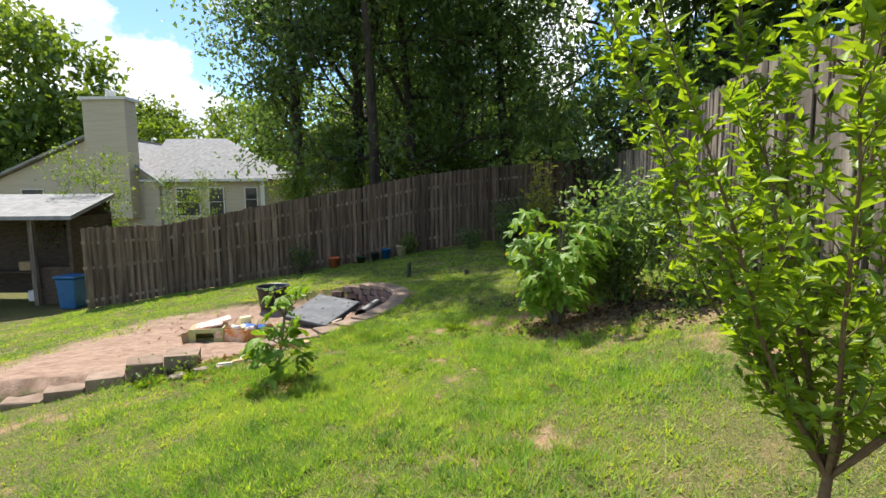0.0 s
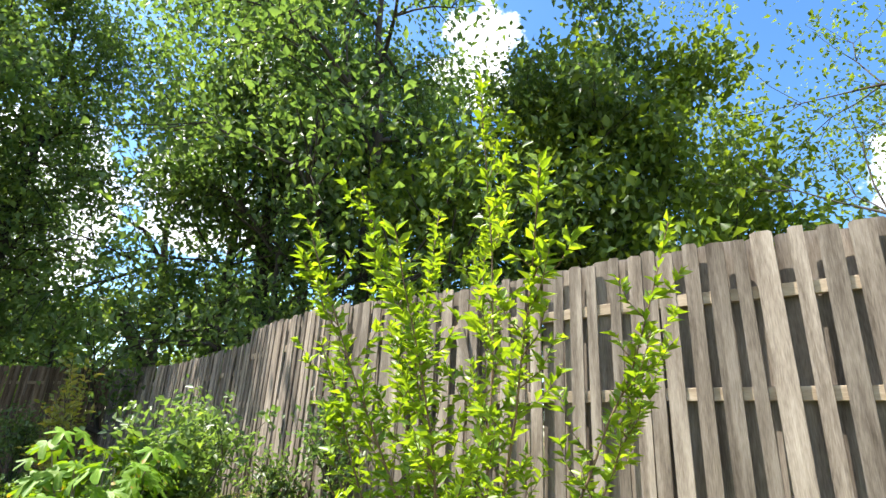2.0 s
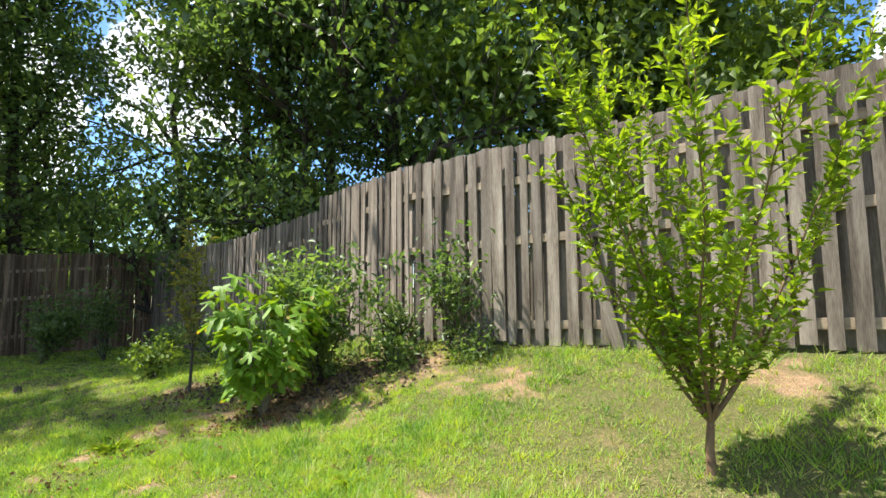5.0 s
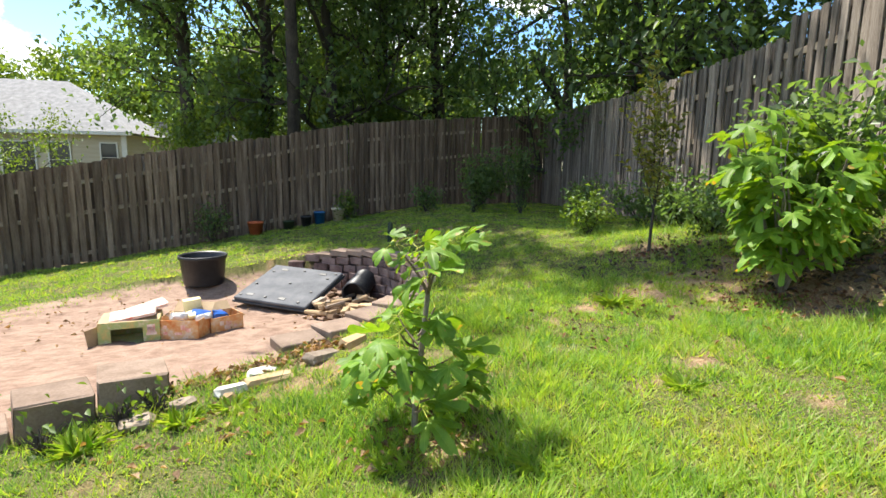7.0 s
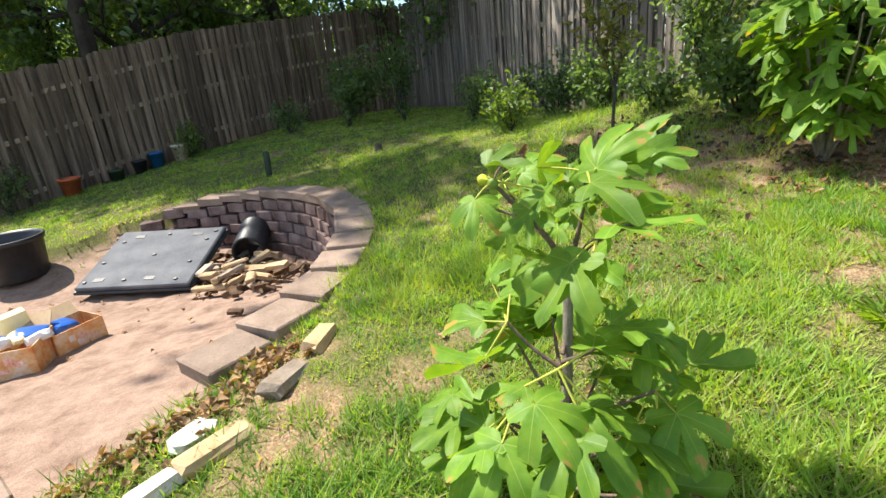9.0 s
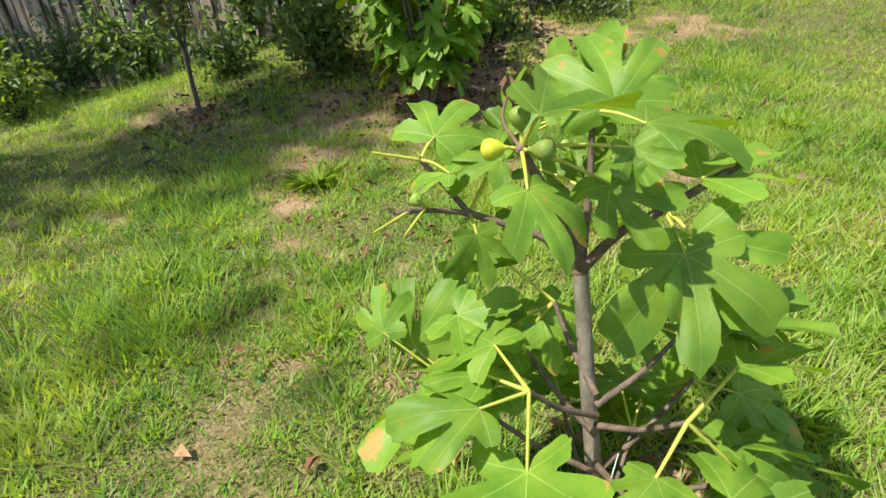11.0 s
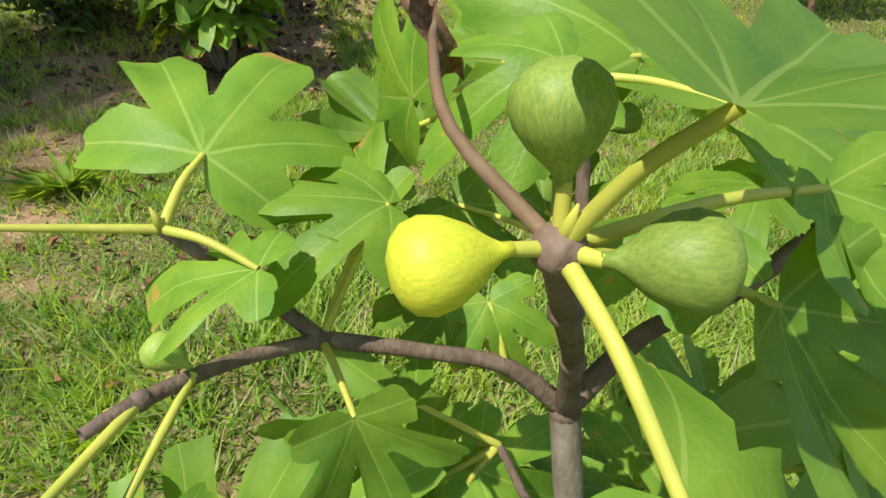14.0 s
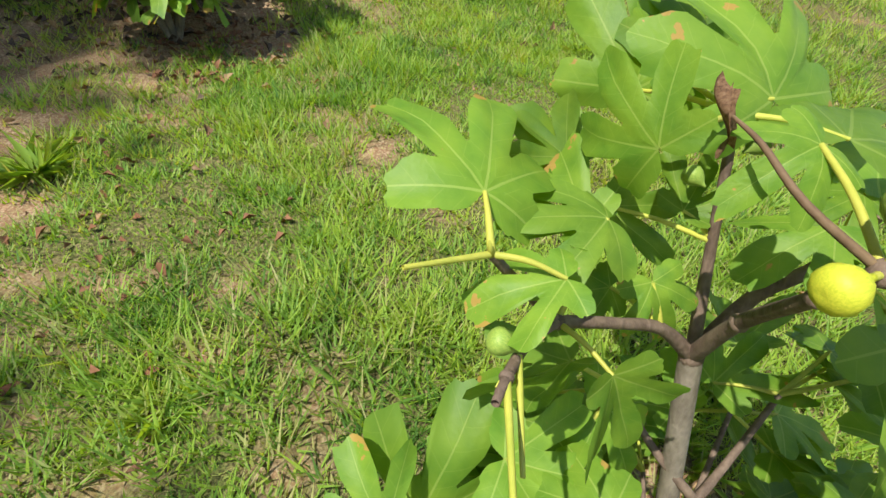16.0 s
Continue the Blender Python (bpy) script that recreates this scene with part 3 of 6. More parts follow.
# ---- trees ----
def grow(rng, p, d, length, r, depth, spread, segs, tips, lift=0.15, kids=3, shrink=0.68):
    """Limbs that fork again and again; fills segs with tapered pieces and tips with (place, direction) for leaves."""
    steps = 3 if depth > 0 else 2
    q, dd, rr = Vector(p), Vector(d).normalized(), r
    for i in range(steps):
        dd = (dd + Vector([rng.gauss(0, 0.14) for _ in range(3)]) + Vector((0, 0, lift * 0.3))).normalized()
        q2 = q + dd * length / steps
        r2 = rr * 0.82
        segs.append((q[:], q2[:], rr, r2))
        if depth <= 1:
            tips.append((q2[:], dd[:]))
        q, rr = q2, r2
        if depth > 0 and i > 0:
            for _ in range(kids - 1 if i < steps - 1 else kids):
                side = Vector([rng.gauss(0, 1) for _ in range(3)])
                side = (side - dd * side.dot(dd)).normalized()
                nd = (dd * (1 - spread) + side * spread + Vector((0, 0, lift))).normalized()
                grow(rng, q[:], nd, length * shrink * rng.uniform(0.75, 1.15), rr * 0.62, depth - 1, spread, segs, tips, lift, kids, shrink)


def tree_meshes(name, seed, height, trunk_r, crown_from, spread_len, leaf, count, leaf_mat, lean=(0, 0), depth=2, spread=0.55, puff=0.55, limbs=9, sides=6, bark=None):
    """Trunk and crown meshes of a tall tree: limbs all up the trunk, leaves in clumps round their ends."""
    rng = random.Random(seed)
    nr = np.random.default_rng(seed)
    segs, tips = [], []
    q = Vector((0, 0, -0.3))
    n = 8
    trunk = [q]
    for i in range(n):
        q = q + Vector((lean[0] * height / n + rng.gauss(0, 0.10), lean[1] * height / n + rng.gauss(0, 0.10), (height * 0.92 + 0.3) / n))
        trunk.append(q)
    radii = [trunk_r * (1.25 if i == 0 else 1) * (1 - 0.88 * i / n) for i in range(n + 1)]
    segs += tube_line(trunk, radii)
    for i in range(limbs):
        f = crown_from + (1 - crown_from) * (i + rng.random() * 0.6) / limbs
        k = min(n - 1, int(f * n))
        base = trunk[k].lerp(trunk[k + 1], f * n - k)
        a = i * 2.4 + rng.uniform(-0.4, 0.4)
        reach = spread_len * (1.0 - 0.55 * max(0, f - 0.35)) * rng.uniform(0.75, 1.15)
        d = Vector((math.cos(a), math.sin(a), rng.uniform(0.15, 0.75)))
        grow(rng, base[:], d, reach, trunk_r * (1.05 - 0.75 * f) * 0.5, depth, spread, segs, tips, 0.12)
    v, f = tubes(segs, sides)
    wood = fast_mesh(name + "_wood", v, f, bark or M_BARK, smooth=True)
    tp = np.array([t[0] for t in tips])
    pick = nr.integers(0, len(tp), count)
    pos = tp[pick] + nr.normal(size=(count, 3)) * puff * (0.7, 0.7, 0.55)
    out = nr.normal(size=(count, 3)) * 0.8 + (0, 0, -0.35)
    size = leaf * nr.uniform(0.65, 1.35, count)
    v, f = leaf_cards(nr, pos, out, size, size * nr.uniform(0.5, 0.75, count))
    tone = np.repeat(np.clip(nr.normal(0.45, 0.2, count), 0, 1), 2)
    return wood, fast_mesh(name + "_leaves", v, f, leaf_mat, tone=tone)


def put_tree(name, meshes, label, category, m, group="", wood_name="trunk"):
    root = tagged(new(name), label, category, group)
    root.matrix_basis = m
    part(wood_name, meshes[0], root)
    tagged(part("foliage", meshes[1], root), kind="stuff")
    return root


# ---- fig leaves and figs ----
def fig_leaf_mesh(seed, curl, cup, rings=6, per=84, three=False):
    """A lobed leaf of unit length from its stalk's end at the origin, lying along x: blunt wavy lobes, deep round bays, a rippled blade."""
    rng = random.Random(seed)
    lens = [rng.uniform(0.9, 1.05), rng.uniform(0.72, 0.95), rng.uniform(0.72, 0.95), rng.uniform(0.42, 0.6), rng.uniform(0.42, 0.6)]
    half = [rng.uniform(0.30, 0.37), rng.uniform(0.31, 0.38), rng.uniform(0.31, 0.38), 0.46, 0.46]
    if three:
        lens[3] = lens[4] = 0.40
    bay = rng.uniform(0.27, 0.36)
    skew = rng.uniform(-0.14, 0.14)
    bm = bmesh.new()
    uv = bm.loops.layers.uv.new("UVMap")
    flat = {}

    def radius(a):
        body = bay + 0.05 * math.cos(a)
        if abs(a) > 2.3:
            body *= max(0.35, 1 - (abs(a) - 2.3) * 1.5)
        r = body
        for lobe, ln, w in zip(LOBES, lens, half):
            d = abs(a - lobe + 0.05 * math.sin(5 * a + seed))
            if d < w:
                r = max(r, body + (ln - body) * (1 - (d / w) ** 2.6) ** 0.62)
        wave = 0.030 * math.sin(a * 19 + seed) + 0.020 * math.sin(a * 33 + 2 * seed) + 0.012 * math.sin(a * 57 + seed)
        return r * (1 + wave * min(1, r * 1.6))

    def shape(x, y):
        r = math.hypot(x, y)
        a = math.atan2(y, x)
        lobe = min(abs(a - q) for q in LOBES)
        z = -curl * r * r + cup * abs(y) * 0.5 + 0.16 * lobe * r * r
        z += 0.13 * math.sin(5 * a + seed) * r * r + 0.055 * math.sin(13 * a + 3 * seed) * r ** 3 + 0.03 * math.sin(9 * x + 6 * y + seed) * r
        return Vector((x + 0.1 * skew * r * r, y + skew * x * r, z))

    c = bm.verts.new((0, 0, 0))
    flat[c] = (0, 0)
    angs = [-2.62 + 5.24 * i / per for i in range(per + 1)]
    grid = []
    for a in angs:
        ra = radius(a)
        row = []
        for k in range(1, rings + 1):
            r = ra * (k / rings)
            v = bm.verts.new(shape(r * math.cos(a), r * math.sin(a)))
            flat[v] = (r * math.cos(a), r * math.sin(a))
            row.append(v)
        grid.append(row)
    for i in range(per):
        bm.faces.new((c, grid[i][0], grid[i + 1][0]))
        for k in range(rings - 1):
            bm.faces.new((grid[i][k], grid[i][k + 1], grid[i + 1][k + 1], grid[i + 1][k]))
    for f in bm.faces:
        for lp in f.loops:
            lp[uv].uv = flat[lp.vert]
    me = bpy.data.meshes.new("fig_leaf")
    bm.to_mesh(me)
    bm.free()
    me.shade_smooth()
    me.materials.append(M_FIGLEAF)
    return me


def fig_fruit_mesh(material):
    """A ribbed pear-shaped fig of unit length, its stalk at the origin, along z."""
    prof = [(0.0, 0.06), (0.09, 0.07), (0.19, 0.14), (0.33, 0.265), (0.50, 0.36), (0.67, 0.395), (0.82, 0.355), (0.92, 0.25), (0.975, 0.11), (0.96, 0.03)]
    bm = bmesh.new()
    n = 22
    rings = []
    for z, r in prof:
        rings.append([bm.verts.new((r * (1 + 0.022 * math.cos(11 * a)) * math.cos(a), r * (1 + 0.022 * math.cos(11 * a)) * math.sin(a), z))
                      for a in [2 * math.pi * i / n for i in range(n)]])
    for a, b in zip(rings, rings[1:]):
        for i in range(n):
            bm.faces.new((a[i], a[(i + 1) % n], b[(i + 1) % n], b[i]))
    bm.faces.new(rings[0][::-1])
    bm.faces.new(rings[-1])
    return bm_mesh("fig", bm, material, smooth=True)


FIG_LEAVES = [fig_leaf_mesh(s, c, k, three=th) for s, c, k, th in ((1, 0.3, 0.35, False), (2, 0.1, 0.5, False), (3, 0.45, 0.2, True), (4, 0.3, -0.25, False), (5, 0.7, 0.5, False), (6, -0.15, 0.6, False), (7, 0.2, 1.1, True), (8, 0.5, 0.0, False))]
FIG_LEAVES_FAR = [fig_leaf_mesh(s + 10, c, k, rings=2, per=36) for s, c, k in ((1, 0.3, 0.2), (2, 0.6, 0.3), (3, 0.2, -0.1))]


def aim(place, direction, up=(0, 0, 1), roll=0.0):
    """A pose at place whose x runs along direction and whose z leans to up."""
    x = Vector(direction).normalized()
    y = Vector(up).cross(x)
    y = y.normalized() if y.length > 1e-4 else Vector((0, 1, 0))
    z = x.cross(y)
    m = Matrix((x, y, z)).transposed().to_4x4()
    return Matrix.Translation(place) @ m @ Matrix.Rotation(radians(roll), 4, "X")


# ---- small fig tree on the lawn, looked at closely ----
FIG_BASE = Vector((-1.60, 4.58, zg(-1.60, 4.58)))
fig_tree = tagged(new("fig_tree"), "young fig tree with lobed green leaves and unripe green figs", "fig tree")
fig_tree.location = FIG_BASE
TO_FIG = Matrix.Translation(-FIG_BASE)
fig_rng = random.Random(11)
fork, apex = Vector((-1.53, 4.63, 0.33)), Vector((-1.665, 4.715, 0.55))
lnode, ltip = Vector((-1.528, 4.789, 0.421)), Vector((-1.587, 4.862, 0.449))
rnode, rtip = Vector((-1.545, 4.53, 0.43)), Vector((-1.53, 4.44, 0.485))
segs = limb([FIG_BASE + Vector((0, 0, -0.04)), Vector((-1.585, 4.59, -0.1)), Vector((-1.555, 4.61, 0.12)), fork], [0.016, 0.0145, 0.0125, 0.0115])
twigs = []
twigs += limb([fork, Vector((-1.575, 4.655, 0.42)), Vector((-1.635, 4.695, 0.505)), apex], [0.0085, 0.0062, 0.0052, 0.005])
twigs += limb([fork, Vector((-1.525, 4.675, 0.375)), Vector((-1.527, 4.73, 0.40)), lnode], [0.0082, 0.006, 0.005, 0.0054])
twigs += limb([lnode, Vector((-1.555, 4.83, 0.437)), ltip, Vector((-1.605, 4.878, 0.452))], [0.0044, 0.004, 0.0038, 0.0028])
twigs += limb([lnode, Vector((-1.525, 4.822, 0.462)), Vector((-1.533, 4.852, 0.503))], [0.0048, 0.004, 0.0034])
twigs += limb([fork, Vector((-1.53, 4.58, 0.39)), rnode, rtip], [0.009, 0.007, 0.0062, 0.005])
twigs += limb([fork, Vector((-1.50, 4.62, 0.44)), Vector((-1.48, 4.62, 0.55))], [0.007, 0.005, 0.004])
low_tips = []
for a, z, ln in ((0.3, -0.12, 0.24), (1.5, -0.02, 0.25), (2.5, -0.1, 0.27), (3.4, 0.0, 0.26), (4.3, -0.05, 0.25), (5.3, -0.02, 0.28), (3.0, -0.2, 0.22), (5.8, -0.18, 0.24), (1.0, 0.06, 0.18), (3.9, 0.08, 0.19), (0.6, 0.14, 0.15), (2.2, 0.10, 0.18), (5.0, 0.12, 0.17), (4.7, -0.22, 0.25), (2.0, -0.2, 0.22)):
    foot = Vector((-1.6 + 0.05 * (z + 0.3), 4.58 + 0.05 * (z + 0.3), z))
    mid = foot + Vector((math.cos(a) * ln * 0.4, math.sin(a) * ln * 0.4, 0.05))
    tip = foot + Vector((math.cos(a) * ln * 0.72, math.sin(a) * ln * 0.72, 0.11))
    twigs += limb([foot, mid, tip], [0.006, 0.0045, 0.0035])
    low_tips.append((tip, a))
v, f = tubes(twigs, 10)
part("limb", fast_mesh("fig_limbs", v, f, M_FIGTWIG, smooth=True), fig_tree, TO_FIG)
v, f = tubes(segs, 10)
part("trunk", fast_mesh("fig_trunk", v, f, M_FIGBARK, smooth=True), fig_tree, TO_FIG)
for c, r in ((apex, 0.0075), (lnode, 0.0072), (ltip, 0.0052), (fork, 0.0125), (rnode, 0.0072), (Vector((-1.635, 4.695, 0.505)), 0.0068), (Vector((-1.575, 4.655, 0.42)), 0.008)):
    knot = bmesh.new()
    bmesh.ops.create_icosphere(knot, subdivisions=2, radius=r)
    part("knot", bm_mesh("fig_knot", knot, M_FIGTWIG, smooth=True), fig_tree, TO_FIG @ Matrix.Translation(c))


def stalk(a, b, r0=0.0032, r1=0.0021, sag=0.0):
    mid = (Vector(a) + Vector(b)) / 2 + Vector((0, 0, sag))
    v, f = tubes(limb([a, mid, b], [r0, (r0 + r1) / 2, r1], 5), 10)
    part("petiole", fast_mesh("petiole", v, f, M_PETIOLE, smooth=True), fig_tree, TO_FIG)


TWIG_ENDS = [apex, lnode, ltip, rnode, rtip, Vector((-1.533, 4.852, 0.503)), Vector((-1.48, 4.62, 0.55)), Vector((-1.50, 4.62, 0.44)), Vector((-1.575, 4.655, 0.42))]
TWIG_ENDS += [fork, Vector((-1.555, 4.61, 0.12)), Vector((-1.525, 4.675, 0.375))] + [t for t, _ in low_tips]


def hero_leaf(joint, tip, size, up=None, kind=0):
    """A leaf from its stalk's end towards tip, its face towards up, on a stalk from the nearest twig's end."""
    joint, tip = Vector(joint), Vector(tip)
    up = Vector(up or (-0.4, 0.15, 1.0)) + Vector([fig_rng.uniform(-0.08, 0.08) for _ in range(3)])
    mesh = FIG_LEAVES[kind] if kind else fig_rng.choice(FIG_LEAVES)
    part("leaf", mesh, fig_tree, TO_FIG @ aim(joint, tip - joint, up, fig_rng.uniform(-6, 6)) @ Matrix.Scale(size, 4))
    end = min(TWIG_ENDS, key=lambda e: (e - joint).length)
    if (end - joint).length > 0.008:
        stalk(end, joint, 0.0026 if size < 0.12 else 0.003, 0.0017, 0.004)


hero_leaf((-1.487, 4.838, 0.522), (-1.405, 4.784, 0.584), 0.12, (-0.7, -0.1, 0.55), 7)
hero_leaf((-1.557, 4.809, 0.49), (-1.546, 4.867, 0.487), 0.07, (-0.2, 0.05, 1), 2)
hero_leaf((-1.496, 4.754, 0.48), (-1.411, 4.812, 0.485), 0.085, (-0.35, 0.05, 1), 6)
hero_leaf((-1.691, 4.697, 0.591), (-1.622, 4.606, 0.6), 0.1, (-0.35, -0.1, 1), 6)
hero_leaf((-1.595, 4.687, 0.581), (-1.602, 4.742, 0.576), 0.052, (-0.6, 0.1, 0.75), 4)
hero_leaf((-1.626, 4.594, 0.538), (-1.64, 4.587, 0.517), 0.06, (-0.7, 0.1, 0.6), 5)
hero_leaf((-1.523, 4.73, 0.554), (-1.465, 4.76, 0.6), 0.085, (0.2, 0.75, 0.45), 7)
hero_leaf((-1.417, 4.719, 0.497), (-1.396, 4.747, 0.52), 0.07, (-0.6, 0.1, 0.7), 1)
hero_leaf((-1.583, 4.774, 0.413), (-1.596, 4.761, 0.369), 0.078, (-0.65, 0.1, 0.6), 6)
hero_leaf((-1.508, 4.683, 0.417), (-1.535, 4.678, 0.393), 0.055, (-0.5, 0.1, 0.7), 4)
hero_leaf((-1.487, 4.708, 0.402), (-1.479, 4.747, 0.399), 0.06, (-0.4, 0.1, 0.8), 3)
hero_leaf((-1.718, 4.709, 0.523), (-1.762, 4.666, 0.49), 0.09, (-0.6, -0.5, 0.6), 7)
hero_leaf((-1.645, 4.617, 0.502), (-1.669, 4.588, 0.449), 0.085, (-0.5, 0, 0.8), 5)
hero_leaf((-1.569, 4.589, 0.493), (-1.567, 4.648, 0.476), 0.08, (-0.25, 0, 1), 3)
hero_leaf((-1.557, 4.553, 0.506), (-1.559, 4.596, 0.506), 0.055, (-0.1, 0.2, 1), 7)
hero_leaf((-1.313, 4.588, 0.549), (-1.278, 4.566, 0.599), 0.09, (-0.7, 0.1, 0.6), 1)
hero_leaf((-1.362, 4.545, 0.564), (-1.329, 4.505, 0.599), 0.08, (-0.6, 0, 0.7), 4)
hero_leaf((-1.472, 4.634, 0.459), (-1.457, 4.607, 0.476), 0.06, (-0.4, 0, 0.9), 5)
hero_leaf((-1.437, 4.69, 0.455), (-1.469, 4.666, 0.431), 0.075, (-0.4, 0.1, 0.9), 1)
hero_leaf((-1.503, 4.896, 0.16), (-1.506, 4.853, 0.268), 0.15, (-0.7, 0.1, 0.6), 2)
hero_leaf((-1.535, 4.939, 0.214), (-1.504, 4.958, 0.261), 0.09, (-0.7, 0.2, 0.6), 3)
hero_leaf((-1.499, 4.531, 0.218), (-1.48, 4.463, 0.235), 0.11, (-0.4, 0, 0.9), 6)
hero_leaf((-1.487, 4.682, 0.221), (-1.514, 4.627, 0.203), 0.1, (-0.5, 0.1, 0.8), 4)
hero_leaf((-1.523, 4.816, 0.244), (-1.559, 4.755, 0.232), 0.11, (-0.5, 0.1, 0.8), 1)
hero_leaf((-1.423, 4.732, 0.504), (-1.398, 4.754, 0.523), 0.06, (-0.6, 0.1, 0.7), 5)
hero_leaf((-1.505, 4.743, 0.492), (-1.499, 4.808, 0.514), 0.085)
hero_leaf((-1.378, 4.639, 0.54), (-1.375, 4.619, 0.607), 0.13)
hero_leaf((-1.397, 4.579, 0.561), (-1.365, 4.589, 0.613), 0.12)
hero_leaf((-1.625, 4.521, 0.404), (-1.718, 4.502, 0.33), 0.15)
hero_leaf((-1.587, 4.503, 0.41), (-1.648, 4.451, 0.339), 0.14)
hero_leaf((-1.533, 4.56, 0.542), (-1.462, 4.46, 0.564), 0.16)
hero_leaf((-1.541, 4.487, 0.471), (-1.481, 4.411, 0.476), 0.15)
hero_leaf((-1.483, 4.59, 0.56), (-1.455, 4.602, 0.623), 0.13)
for tip, a in low_tips:
    for k in range(4):
        b = a + fig_rng.uniform(-1.5, 1.5)
        joint = tip + Vector((math.cos(b) * 0.07, math.sin(b) * 0.07, fig_rng.uniform(-0.09, 0.08)))
        d = Vector((math.cos(b), math.sin(b), fig_rng.uniform(-0.5, 0.25)))
        part("leaf", fig_rng.choice(FIG_LEAVES), fig_tree, TO_FIG @ aim(joint, d, (0, 0, 1), fig_rng.uniform(-25, 25)) @ Matrix.Scale(fig_rng.uniform(0.095, 0.155), 4))
        stalk(tip, joint)


def fig_at(place, direction, length, mesh):
    q = Vector(direction).to_track_quat("Z", "Y").to_matrix().to_4x4()
    part("fig", mesh, fig_tree, TO_FIG @ Matrix.Translation(place) @ q @ Matrix.Scale(length, 4))


FIG_GREEN, FIG_YELLOW = fig_fruit_mesh(M_FIG), fig_fruit_mesh(M_FIG_Y)
fig_at((-1.668, 4.728, 0.5535), Vector((0.0, 0.04, -0.004)), 0.031, FIG_YELLOW)
fig_at((-1.664, 4.715, 0.566), Vector((0.004, 0.004, 0.04)), 0.030, FIG_GREEN)
fig_at((-1.675, 4.709, 0.552), Vector((-0.012, -0.03, 0.002)), 0.031, FIG_GREEN)
fig_at((-1.57, 4.845, 0.449), Vector((0.01, 0.02, 0.012)), 0.024, FIG_GREEN)
fig_at((-1.50, 4.65, 0.50), Vector((0.02, 0.01, 0.012)), 0.022, FIG_GREEN)
fig_at((-1.49, 4.61, 0.52), Vector((0.0, -0.03, 0.012)), 0.024, FIG_GREEN)
stalk(apex, (-1.668, 4.73, 0.5535), 0.0024, 0.0019)
stalk(apex, (-1.664, 4.715, 0.568), 0.0024, 0.0019)
stalk(apex, (-1.676, 4.708, 0.552), 0.0026, 0.002)
stalk(ltip, (-1.66, 4.893, 0.45), 0.0028, 0.0018)
stalk((-1.57, 4.845, 0.445), (-1.635, 4.872, 0.42), 0.0026, 0.0016)
stalk((-1.533, 4.852, 0.503), (-1.55, 4.915, 0.52), 0.0026, 0.0016)
# withered leaf and terminal buds
for place, d, ln in ((apex, (-0.02, -0.002, 0.05), 0.016), (Vector((-1.533, 4.852, 0.503)), (0, 0.01, 0.05), 0.012), (ltip, (-0.02, 0.03, 0.01), 0.014)):
    q = Vector(d).to_track_quat("Z", "Y").to_matrix().to_4x4()
    bm = bmesh.new()
    bmesh.ops.create_cone(bm, cap_ends=True, segments=10, radius1=0.0034, radius2=0.0004, depth=ln, matrix=Matrix.Translation((0, 0, ln / 2)))
    part("bud", bm_mesh("bud", bm, M_PETIOLE, smooth=True), fig_tree, TO_FIG @ Matrix.Translation(place) @ q)
bm = bmesh.new()
bmesh.ops.create_grid(bm, x_segments=8, y_segments=8, size=0.5)
for w in bm.verts:
    x, y = w.co.x, w.co.y
    r = 0.20 + 0.16 * math.sin(6 * x + 3 * y)
    w.co = Vector((r * math.cos(y * 3.4) + 0.2 * x * x, r * math.sin(y * 3.4) + 0.22 * math.sin(4 * x), x * 1.3 + 0.16 * math.sin(8 * y + 4 * x)))
tagged(part("withered_leaf", bm_mesh("withered_leaf", bm, M_DRY, smooth=True), fig_tree,
            TO_FIG @ Matrix.Translation((-1.568, 4.727, 0.592)) @ Euler((0.3, 0.2, 0.5)).to_matrix().to_4x4() @ Matrix.Scale(0.03, 4)), "curled brown dead leaf")
v, f = tubes(limb([apex, Vector((-1.63, 4.735, 0.572)), Vector((-1.595, 4.733, 0.588)), Vector((-1.568, 4.727, 0.592))], [0.0026, 0.0022, 0.0017, 0.0012]), 8)
part("petiole", fast_mesh("petiole", v, f, M_TWIG, smooth=True), fig_tree, TO_FIG)
# nursery tag tied to the stem
bm = bmesh.new()
box_bm(bm, (0.05, 0.0015, 0.07), bevel=0.0004)
box_bm(bm, (0.046, 0.0008, 0.024), Matrix.Translation((0, -0.0013, -0.02)), index=1)
tagged(part("tag", bm_mesh("tag", bm, M_WHITE, M_PRINT), fig_tree, TO_FIG @ pose(-1.615, 4.575, 0.0, 5, 8, -20)), "white and black plant tag on the stem")

# ---- larger fig bush by the fence ----
FIG2 = Vector((1.22, 5.32, zg(1.22, 5.32)))
fig_bush = tagged(new("fig_bush"), "bushy fig with broad green leaves in red clay", "fig bush")
fig_bush.location = FIG2
r2 = random.Random(5)
segs, tips = [], []
for i in range(13):
    a, lean = i * 2.4, r2.uniform(0.12, 0.62)
    h = r2.uniform(0.8, 1.3)
    p, d = Vector((0, 0, -0.03)), Vector((math.cos(a) * lean, math.sin(a) * lean, 1)).normalized()
    for k in range(5):
        q = p + d * h / 5 + Vector([r2.uniform(-0.03, 0.03) for _ in range(3)])
        segs.append((p[:], q[:], 0.014 - 0.002 * k, 0.012 - 0.002 * k))
        if k > 0:
            tips += [(q, a)] * 3
        p = q
v, f = tubes(segs, 6)
part("stem", fast_mesh("fig_bush_stems", v, f, M_FIGBARK, smooth=True), fig_bush)
